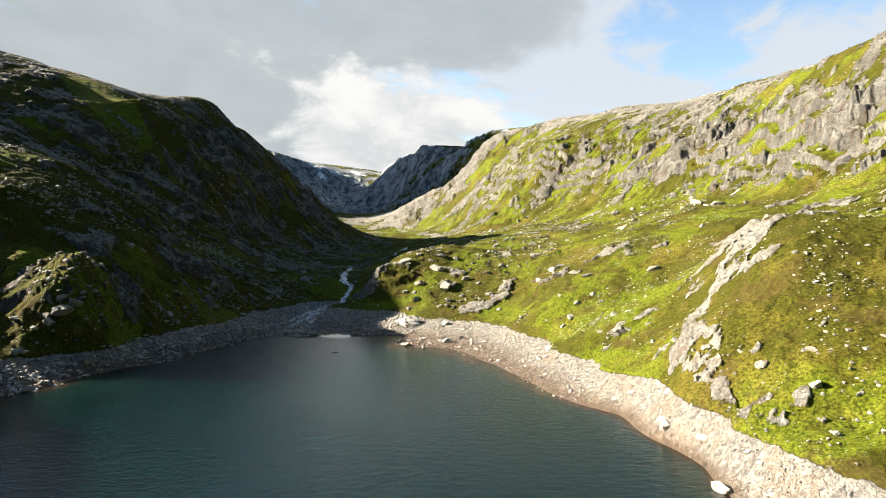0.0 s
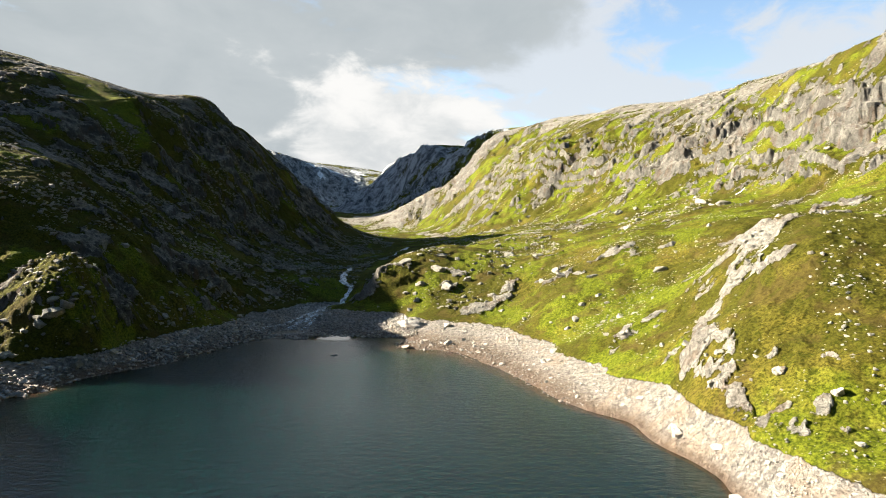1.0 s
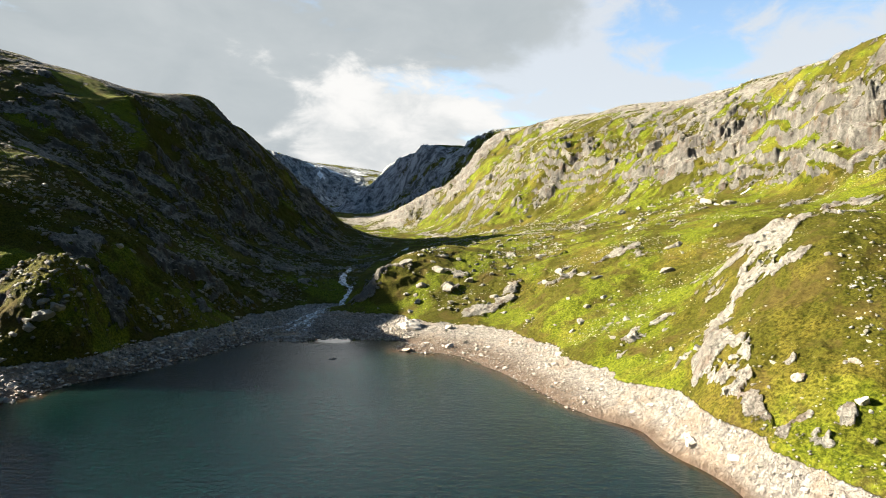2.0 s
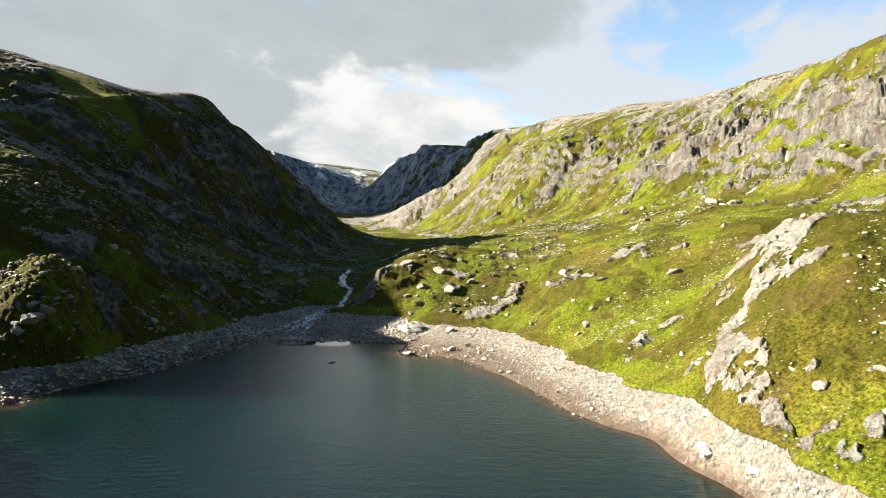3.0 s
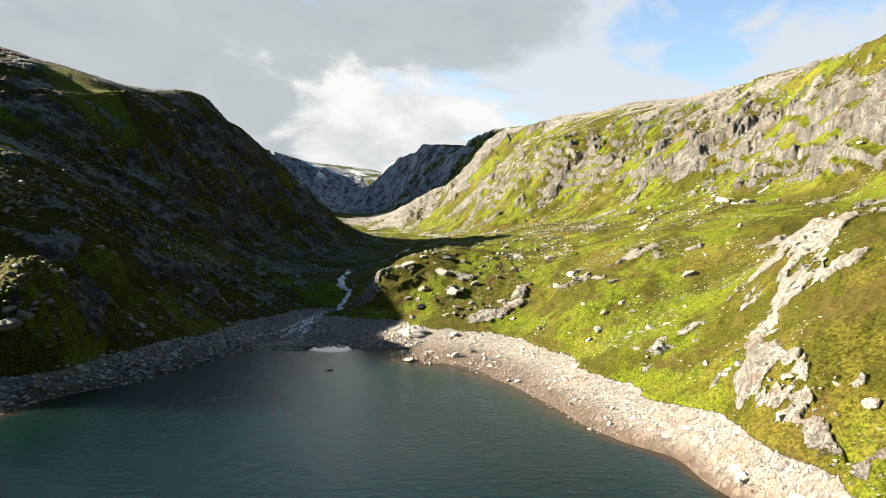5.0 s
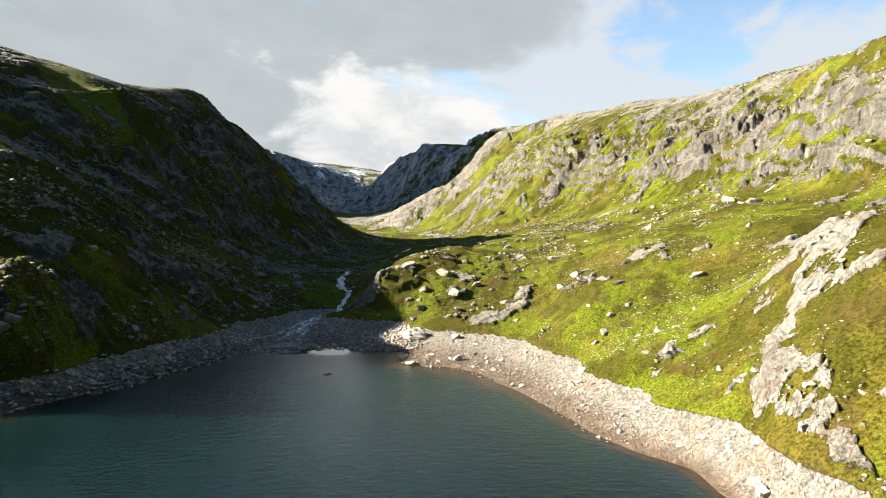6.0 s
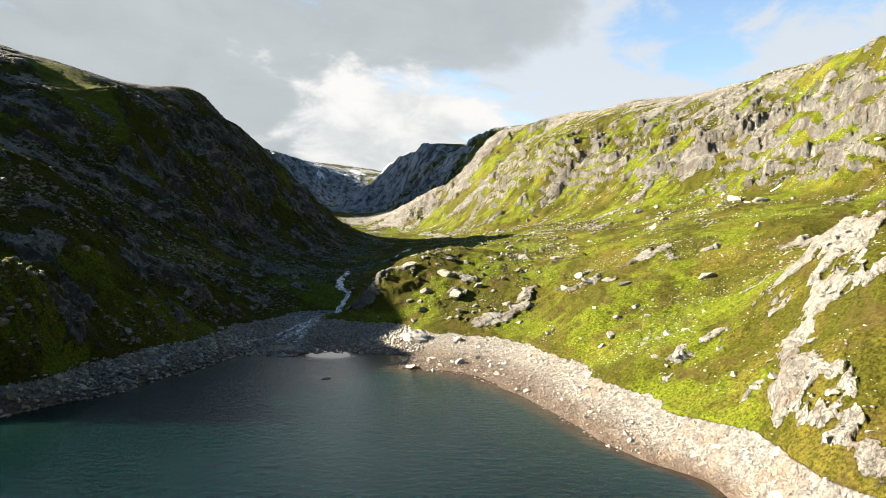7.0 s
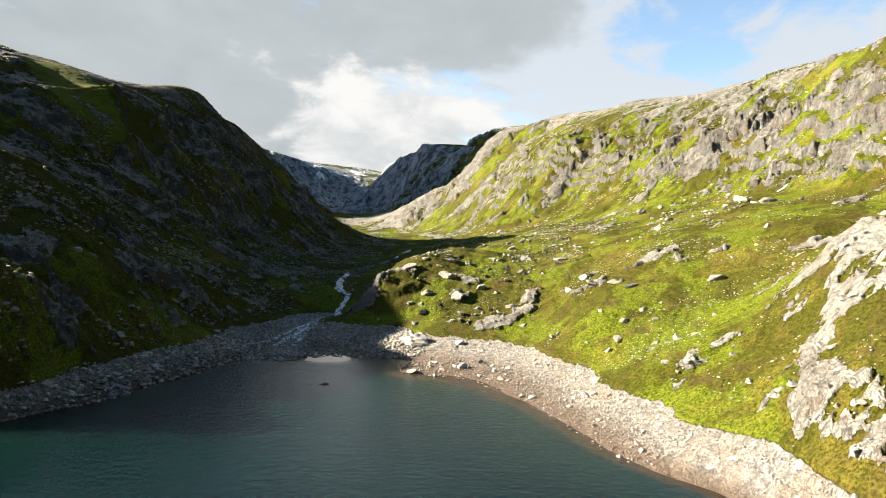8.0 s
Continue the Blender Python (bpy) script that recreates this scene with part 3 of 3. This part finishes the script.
snow, k, shader = material("old_snow")
where = k.add("ShaderNodeNewGeometry").outputs["Position"]
k.plug(shader, "Base Color", k.mix(k.ramp(k.noise(where, 0.15, 5), 0.3, 0.7), (0.62, 0.64, 0.67), (0.86, 0.87, 0.88)))
shader.inputs["Roughness"].default_value = 0.7

# ---- the lake ----
wide, long = np.linspace(-250, 210, 240), np.linspace(-550, 345, 460)
LX, LY = np.meshgrid(wide, long, indexing="ij")
lx, ly = LX.ravel(), LY.ravel()
lake_mesh = bpy.data.meshes.new("lake")
order = np.arange(lx.size).reshape(LX.shape)
quads = np.stack([order[:-1, :-1], order[1:, :-1], order[1:, 1:], order[:-1, 1:]], axis=-1).reshape(-1, 4)
lake_mesh.from_pydata(np.stack([lx, ly, np.zeros_like(lx)], axis=-1).tolist(), [], quads.tolist())
bed = lake_mesh.attributes.new("depth", "FLOAT", "POINT")
bed.data.foreach_set("value", np.clip(-ground_z(lx, ly), 0, 30).astype(np.float32))
calm = lake_mesh.attributes.new("shelter", "FLOAT", "POINT")
calm.data.foreach_set("value", np.clip(2.2 - 1.6 * np.hypot((lx + 51) / 15, (ly - 292) / 11), 0, 0.97).astype(np.float32))
lake_mesh.materials.append(lake_water)
tagged(new("lake", lake_mesh), "dark teal mountain lake with a finely rippled surface", "lake", kind="structure")

# ---- stones ----
def hull(seed, points, squash=(1.0, 1.0, 0.75), blunt=0.0):
    """An angular stone of about unit width: the hull of scattered points, its edges blunted."""
    rnd = random.Random(seed)
    bm = bmesh.new()
    for i in range(points):
        v = Vector((rnd.gauss(0, 1), rnd.gauss(0, 1), rnd.gauss(0, 1))).normalized() * rnd.uniform(0.42, 0.58)
        bm.verts.new((v.x * squash[0], v.y * squash[1], v.z * squash[2]))
    made = bmesh.ops.convex_hull(bm, input=bm.verts)
    bmesh.ops.delete(bm, geom=[g for g in made["geom_interior"] if isinstance(g, bmesh.types.BMVert)], context="VERTS")
    loose = [v for v in bm.verts if not v.link_faces]
    bmesh.ops.delete(bm, geom=loose, context="VERTS")
    if blunt:
        bmesh.ops.dissolve_limit(bm, angle_limit=radians(14), verts=bm.verts, edges=bm.edges)
        bmesh.ops.bevel(bm, geom=bm.edges[:], offset=blunt, segments=2, affect="EDGES", profile=0.6, clamp_overlap=True)
    bmesh.ops.triangulate(bm, faces=bm.faces)
    bmesh.ops.recalc_face_normals(bm, faces=bm.faces)
    return bm


def stone_mesh(name, seed, finish, squash, material_of):
    """A weathered boulder: flat broken faces, worn edges and an uneven skin."""
    rnd = random.Random(seed)
    bm = bmesh.new()
    bmesh.ops.create_icosphere(bm, subdivisions=finish, radius=0.62)
    cuts = []
    for i in range(13):
        v = Vector((rnd.gauss(0, 1), rnd.gauss(0, 1), rnd.gauss(0, 1))).normalized()
        cuts.append((v, rnd.uniform(0.24, 0.44)))
    for v in bm.verts:
        for way, limit in cuts:
            over = v.co.dot(way) - limit
            if over > 0:
                v.co -= way * over * 0.94
        rough_skin = noise.fractal(v.co * 4.0 + Vector((seed * 3.1, 0, 0)), 0.6, 2.1, 4)
        v.co *= 1 + 0.17 * rough_skin
        v.co = Vector((v.co.x * squash[0], v.co.y * squash[1], v.co.z * squash[2]))
    mesh = bpy.data.meshes.new(name)
    bm.to_mesh(mesh)
    bm.free()
    mesh.materials.append(material_of)
    return mesh


PEBBLES = []
for seed in range(14):
    bm = hull(100 + seed, 9, (1.0, 0.8, 0.5))
    bm.verts.index_update()
    PEBBLES.append((np.array([v.co[:] for v in bm.verts]), np.array([[v.index for v in f.verts] for f in bm.faces])))
    bm.free()


def stone_field(name, label, x, y, size, material_of, seed, sink=0.12):
    """Loose stones without number, one sheet of them, lying on the ground."""
    rnd = np.random.RandomState(seed)
    z = ground_z(x, y)
    coords, faces, start = [], [], 0
    kinds = rnd.randint(0, len(PEBBLES), len(x))
    turns = rnd.rand(len(x)) * 2 * np.pi
    for i in range(len(x)):
        v, f = PEBBLES[kinds[i]]
        c, s = math.cos(turns[i]), math.sin(turns[i])
        spin = np.array([[c, -s, 0], [s, c, 0], [0, 0, 1]])
        coords.append((v @ spin.T) * size[i] + (x[i], y[i], z[i] + (0.30 - sink) * size[i]))
        faces.append(f + start)
        start += len(v)
    coords, faces = np.concatenate(coords), np.concatenate(faces)
    mesh = bpy.data.meshes.new(name)
    mesh.vertices.add(len(coords))
    mesh.vertices.foreach_set("co", coords.astype(np.float32).ravel())
    mesh.loops.add(faces.size)
    mesh.loops.foreach_set("vertex_index", faces.astype(np.int32).ravel())
    mesh.polygons.add(len(faces))
    mesh.polygons.foreach_set("loop_start", np.arange(0, faces.size, 3, dtype=np.int32))
    mesh.update(calc_edges=True)
    mesh.materials.append(material_of)
    return tagged(new(name, mesh), label, "stones", kind="stuff")


def strew(seed, count, x0, x1, y0, y1, allow):
    """Random places of the plan kept where allow() says so."""
    rnd = np.random.RandomState(seed)
    x, y = rnd.uniform(x0, x1, count), rnd.uniform(y0, y1, count)
    ok = allow(x, y, rnd)
    return x[ok], y[ok]


def sizes(seed, count, low, high, power=3.0):
    """Many small stones, few large ones."""
    return low + (high - low) * np.random.RandomState(seed).rand(count) ** power


def on_bank(x, y, rnd):
    z = ground_value(level, x, y)
    return (z > -0.5) & (z < 5.8) & (rnd.rand(len(x)) < 0.9)


x, y = strew(1, 60000, -190, -60, 60, 320, on_bank)
stone_field("shore_stones", "grey broken shore stones along the shaded west bank", x, y, sizes(2, len(x), 0.3, 2.4, 3.4), shore_stone, 3)
x, y = strew(4, 26000, -90, -12, 292, 375, on_bank)
stone_field("delta_stones", "grey cobbles and gravel on the stream delta", x, y, sizes(5, len(x), 0.3, 2.0, 3.6), shore_stone, 6)
x, y = strew(7, 64000, -20, 110, 60, 312, on_bank)
stone_field("shore_stones", "pale sunlit stones on the drawn-down east bank", x, y, sizes(8, len(x), 0.15, 0.95, 4), shore_stone, 9)

SCATTER = cloud(77, 33, 38, 5, 0.6)


def on_turf(limit, low=7.0):
    def allow(x, y, rnd):
        z, v = ground_value(base, x, y), ground_value(SCATTER, x, y)
        return (z > low) & (v + 0.35 * (rnd.rand(len(x)) - 0.5) > limit)
    return allow


x, y = strew(11, 52000, -10, 230, 100, 420, on_turf(0.19))
stone_field("meadow_stones", "pale grey stones strewn over the sunlit turf", x, y, sizes(12, len(x), 0.25, 1.3, 4), boulder_stone, 13, 0.26)
x, y = strew(14, 26000, -20, 330, 380, 900, on_turf(0.16))
stone_field("scree", "pale fallen rock below the eastern cliffs", x, y, sizes(15, len(x), 0.7, 3.6, 3.5), boulder_stone, 16, 0.2)
x, y = strew(17, 60000, -260, -55, 190, 720, on_turf(0.13))
stone_field("hillside_stones", "grey fallen rock on the shaded western hillside", x, y, sizes(18, len(x), 0.6, 3.2, 3.5), boulder_stone, 19, 0.2)

# single boulders: place in the plan and width in metres
SHORE_ROCKS = [(-14, 308, 9.0), (2, 302, 4.5), (-15, 268, 4.3), (2, 273, 3.6), (13, 266, 3.1), (54, 118, 4.2), (35, 209, 1.3), (44, 192, 1.3),
               (50, 183, 1.4), (-8, 282, 3.3), (9, 279, 2.5)]
MEADOW_ROCKS = [(91, 272, 5.9), (69, 211, 2.0), (65, 193, 2.1), (49, 323, 5.4), (56, 307, 6.0), (57, 331, 7.0), (62, 327, 6.4), (63, 299, 5.3),
                (66, 289, 5.1), (40, 399, 10.5), (37, 438, 5.5), (55, 377, 6.4), (61, 431, 5.5), (82, 418, 5.9), (25, 325, 4.4), (28, 307, 3.2),
                (64, 267, 2.3), (57, 265, 2.3), (53, 256, 3.3), (36, 284, 2.9), (61, 243, 2.1), (65, 237, 4.4), (81, 292, 2.6), (57, 216, 1.5),
                (60, 216, 1.8), (56, 222, 2.2), (49, 254, 2.2), (44, 263, 1.9), (80, 247, 1.8), (74, 217, 1.8)]
BENCH_ROCKS = [(-23, 369, 8.0), (-1, 379, 7.5), (-2, 361, 8.5), (13, 349, 4.8), (-12, 349, 5.6), (2, 343, 7.0), (21, 318, 3.8), (30, 416, 4.6),
               (-14, 336, 4.0), (-46, 424, 4.0), (55, 722, 8.3), (97, 725, 9.2), (88, 733, 7.2), (8, 376, 4.1), (18, 368, 3.4), (20, 342, 3.1),
               (9, 324, 2.5), (36, 348, 4.3), (-17, 358, 3.2), (-7, 370, 3.6), (6, 353, 2.8), (-20, 345, 2.6), (25, 352, 3.0), (14, 366, 2.4)]
KNOLL_ROCKS = [(95, 170, 1.8), (88, 147, 1.3), (85, 139, 1.4), (80, 136, 2.2), (79, 137, 1.5), (144, 225, 2.2), (112, 167, 1.8), (92, 131, 1.6),
               (72, 114, 1.9), (79, 115, 0.9), (72, 140, 2.8), (76, 127, 2.3), (78, 110, 2.0), (71, 149, 1.9), (85, 132, 1.1), (83, 125, 1.1),
               (91, 146, 1.0), (97, 141, 1.1)]
HIGH_ROCKS = [(164, 410, 12.4), (170, 393, 8.4), (152, 510, 7.3), (98, 213, 2.7), (123, 300, 3.7), (124, 380, 3.4), (151, 236, 2.5), (220, 383, 3.4),
              (111, 217, 2.3), (140, 516, 8.3)]
WEST_ROCKS = [(-128, 211, 5.7), (-130, 209, 4.1), (-125, 215, 5.0), (-134, 207, 2.6), (-129, 214, 3.4), (-134, 198, 3.2), (-117, 208, 4.8),
              (-112, 220, 4.3), (-112, 259, 4.2), (-90, 412, 5.2), (-117, 418, 4.5), (-124, 343, 4.3), (-135, 284, 4.1), (-141, 348, 3.7)]
SHAPES = {}
for stuff, tag in ((boulder_stone, "boulder"), (shore_stone, "shore_boulder")):
    SHAPES[tag] = [stone_mesh(tag, 40 + i, 3, (1.15, (0.8, 1.0, 0.65)[i % 3], (0.66, 0.75, 0.5)[i % 3]), stuff) for i in range(9)]


def boulders(places, tag, label, group, seed):
    rnd = random.Random(seed)
    for x, y, width in places:
        grow = rnd.uniform(0.85, 1.15)
        ob = new(tag, SHAPES[tag][rnd.randrange(9)])
        ob.matrix_basis = (pose(x, y, float(ground_z(x, y)) - 0.02 * width, rnd.uniform(-18, 18), rnd.uniform(-18, 18), rnd.uniform(0, 360))
                           @ Matrix.Diagonal((width * 1.1, width * grow, width * grow, 1)))
        tagged(ob, label, "boulder", group)


boulders(SHORE_ROCKS, "shore_boulder", "pale washed boulder lying on the drawn-down lake shore", "boulders on the shore", 1)
boulders(MEADOW_ROCKS, "boulder", "sunlit pale grey boulder half sunk in green turf", "boulders on the meadow", 2)
boulders(BENCH_ROCKS, "boulder", "rounded grey boulder on the grassy bench", "boulders on the bench", 3)
boulders(KNOLL_ROCKS, "boulder", "small pale boulder on the heathery knoll", "boulders on the knoll", 4)
boulders(HIGH_ROCKS, "boulder", "grey fallen block below the eastern cliff", "blocks below the cliff", 5)
boulders(WEST_ROCKS, "boulder", "grey block on the steep western hillside", "blocks on the western hillside", 6)
x, y = strew(21, 1500, -20, 90, 100, 312, on_bank)
boulders([(float(a), float(b), float(w)) for a, b, w in zip(x, y, sizes(22, len(x), 0.9, 2.6, 3))][:170], "shore_boulder",
         "pale washed boulder lying on the drawn-down lake shore", "boulders on the shore", 7)
x, y = strew(25, 2600, -135, -60, 165, 320, on_bank)
boulders([(float(a), float(b), float(w)) for a, b, w in zip(x, y, sizes(26, len(x), 1.3, 3.8, 2.5))][:110], "shore_boulder",
         "grey broken boulder on the shaded stony west bank", "boulders on the west bank", 12)


LOW = []
for i in range(9):
    rough_one = stone_mesh("block", 40 + i, 2, (1.15, (0.8, 1.0, 0.65)[i % 3], (0.66, 0.75, 0.5)[i % 3]), boulder_stone)
    LOW.append((np.array([v.co[:] for v in rough_one.vertices]), np.array([list(f.vertices) for f in rough_one.polygons])))
    bpy.data.meshes.remove(rough_one)


def block_field(name, label, places, seed):
    """Fallen blocks past counting, joined."""
    rnd = random.Random(seed)
    coords, faces, start = [], [], 0
    for x, y, width in places:
        v, f = LOW[rnd.randrange(9)]
        m = np.array(pose(x, y, float(ground_z(x, y)) - 0.02 * width, rnd.uniform(-18, 18), rnd.uniform(-18, 18), rnd.uniform(0, 360)))
        coords.append(v * width @ m[:3, :3].T + m[:3, 3])
        faces.append(f + start)
        start += len(v)
    coords, faces = np.concatenate(coords), np.concatenate(faces)
    mesh = bpy.data.meshes.new(name)
    mesh.from_pydata(coords.tolist(), [], faces.tolist())
    mesh.materials.append(boulder_stone)
    return tagged(new(name, mesh), label, "boulders", kind="stuff")


def some(seed, count, x0, x1, y0, y1, limit, low, high):
    x, y = strew(seed, count * 8, x0, x1, y0, y1, on_turf(limit))
    wide = sizes(seed + 1, len(x), low, high, 3.0)
    return [(float(a), float(b), float(c)) for a, b, c in zip(x, y, wide)][:count]


bench = some(41, 130, -38, 48, 322, 432, -0.14, 0.9, 4.2)
meadow = some(43, 150, 30, 130, 190, 330, 0.0, 0.6, 2.4)
boulders(bench[:60], "boulder", "rounded grey boulder on the grassy bench", "boulders on the bench", 9)
boulders(meadow[:50], "boulder", "sunlit pale grey boulder half sunk in green turf", "boulders on the meadow", 10)
block_field("meadow_boulders", "scattered pale boulders on the sunlit meadow and bench", bench[60:] + meadow[50:], 20)
block_field("cliff_blocks", "grey fallen blocks below the eastern cliff", some(45, 160, 60, 230, 330, 560, -0.05, 1.2, 5.0), 21)
block_field("hillside_blocks", "grey blocks on the steep shaded western hillside", some(47, 240, -215, -65, 200, 560, -0.1, 1.0, 4.6), 22)
rnd = random.Random(30)
boulders([(p[0] + rnd.gauss(0, 2.2), p[1] + rnd.gauss(0, 2.2), 0.8 + 2.4 * rnd.random() ** 2) for p in stations(KNOLL_RIB + [(90, 182), (98, 208), (108, 221)], 2.0, 0) + stations([(62, 166), (65, 164), (68, 158)], 1.0, 0) + stations([(63, 150), (62, 140), (61, 130)], 1.4, 0)], "boulder",
         "pale broken block of the rock rib on the knoll", "blocks of the rib", 13)
block_field("bluff_blocks", "grey blocks on the partly sunlit western bluff",
            [(p[0] + rnd.gauss(0, 4.5), p[1] + rnd.gauss(0, 5.0), 0.8 + 3.4 * rnd.random() ** 3) for p in stations([(-146, 196), (-132, 212), (-126, 224)], 0.8, 0)], 23)
rnd = random.Random(31)
GULLY = [(p[0] + rnd.gauss(0, 3.0), p[1] + rnd.gauss(0, 3.0), 0.5 + 1.1 * rnd.random() ** 3)
         for p in stations([(99, 168), (90, 148), (84, 134), (80, 117)], 0.45, 0) + stations([(118, 196), (106, 172), (97, 150)], 0.9, 0)]
boulders(GULLY[::4], "boulder", "small pale boulder on the heathery knoll", "boulders on the knoll", 8)
block_field("knoll_stones", "small pale stones in a gully of the heathery knoll", [p for i, p in enumerate(GULLY) if i % 4], 24)
tip = tagged(new("lake_rock", SHAPES["shore_boulder"][2]), "small pale rock breaking the surface of the lake", "rock")
tip.matrix_basis = pose(-42, 249, 0.1, 0, 0, 40) @ Matrix.Diagonal((3.6, 2.2, 1.5, 1))


# ---- running water and snow ----
def ribbon(name, line, width, label, material_of, seed):
    """A stream draped over the ground along a line of the plan."""
    pts = stations([(px, py) for px, py in line], 2.0, 0)
    rnd = np.random.RandomState(seed)
    xy = np.array([p[:2] for p in pts])
    ahead = np.gradient(xy, axis=0)
    side = np.stack([ahead[:, 1], -ahead[:, 0]], axis=-1) / (np.linalg.norm(ahead, axis=1)[:, None] + 1e-6)
    sway = fbm(xy[:, 0] + seed, xy[:, 1], 14, 3) * 5
    half = width * (0.5 + 0.45 * fbm(xy[:, 1] + 7 * seed, xy[:, 0], 6, 2))
    grid = np.stack([xy + side * (sway + half * o)[:, None] for o in (-1, -0.5, 0, 0.5, 1)], axis=1)
    z = ground_z(grid[..., 0], grid[..., 1])
    z = np.minimum(z, z.mean(axis=1, keepdims=True)) + np.array([0.05, 0.3, 0.35, 0.3, 0.05]) + 0.1 * rnd.rand(*z.shape)
    verts = np.concatenate([grid, z[..., None]], axis=-1).reshape(-1, 3)
    count = len(pts)
    faces = [(5 * i + j, 5 * i + j + 1, 5 * i + j + 6, 5 * i + j + 5) for i in range(count - 1) for j in range(4)]
    mesh = bpy.data.meshes.new(name)
    mesh.from_pydata(verts.tolist(), [], faces)
    mesh.polygons.foreach_set("use_smooth", np.ones(len(faces), bool))
    mesh.materials.append(material_of)
    return tagged(new(name, mesh), label, "stream", kind="structure")


ribbon("stream", [(-35, 590), (-37, 565), (-43, 540)], 5.5, "shallow stony stream winding down the valley", stream_water, 2)
ribbon("stream", [(-68, 470), (-68, 456), (-66, 430), (-63, 410), (-56, 390), (-60, 372), (-65, 349)], 4.2, "white stream tumbling over rocks to the lake", stream_water, 3)
ribbon("stream", [(-65, 349), (-69, 330), (-74, 312), (-78, 300)], 5.6, "white stream spreading over the stony delta", stream_water, 4)
ribbon("stream", [(-65, 345), (-66, 325), (-68, 308), (-72, 297)], 3.0, "thin white branch of the stream on the delta", stream_water, 5)


ribbon("stream", [(-63, 352), (-74, 332), (-84, 314), (-88, 296)], 2.4, "thin white branch of the stream on the delta", stream_water, 6)


def snow_patch(x, y, long, wide, turn, label):
    """A patch of old snow with a ragged edge, lying on the ground."""
    bm = bmesh.new()
    rings, spokes = 7, 40
    rows = []
    for i in range(rings + 1):
        row = []
        for j in range(spokes):
            a = 2 * math.pi * j / spokes
            r = i / rings * (1 + 0.7 * noise.noise((math.cos(a) * 2.2 + x, math.sin(a) * 2.2 + y, 3)))
            u, v = r * math.cos(a) * long / 2, r * math.sin(a) * wide / 2
            c, s = math.cos(radians(turn)), math.sin(radians(turn))
            px, py = x + u * c - v * s, y + u * s + v * c
            row.append(bm.verts.new((px, py, float(ground_z(px, py)) + 0.02 * wide * (1 - (i / rings) ** 2) + (0.5 if i < rings else -0.3))))
        rows.append(row)
    for a, b in zip(rows, rows[1:]):
        for j in range(spokes):
            bm.faces.new((a[j], b[j], b[(j + 1) % spokes], a[(j + 1) % spokes]))
    bmesh.ops.remove_doubles(bm, verts=bm.verts, dist=0.01)
    mesh = bpy.data.meshes.new("snow_patch")
    bm.to_mesh(mesh)
    bm.free()
    mesh.polygons.foreach_set("use_smooth", np.ones(len(mesh.polygons), bool))
    mesh.materials.append(snow)
    return tagged(new("snow_patch", mesh), label, "snow", "snow patches")


snow_patch(198, 429, 9, 4, 20, "small old snow patch under the cliff foot")
for x, y, long, wide, turn in ((-666, 3243, 90, 45, 20), (-620, 3300, 60, 30, -10), (-602, 3127, 40, 70, 10), (-545, 3284, 120, 30, 5), (-477, 3427, 60, 70, 0),
                               (-438, 3365, 70, 26, 10), (-700, 3290, 50, 40, 0), (76, 1777, 14, 10, 0)):
    snow_patch(x, y, long, wide, turn, "old snow patch on the dark far mountain")
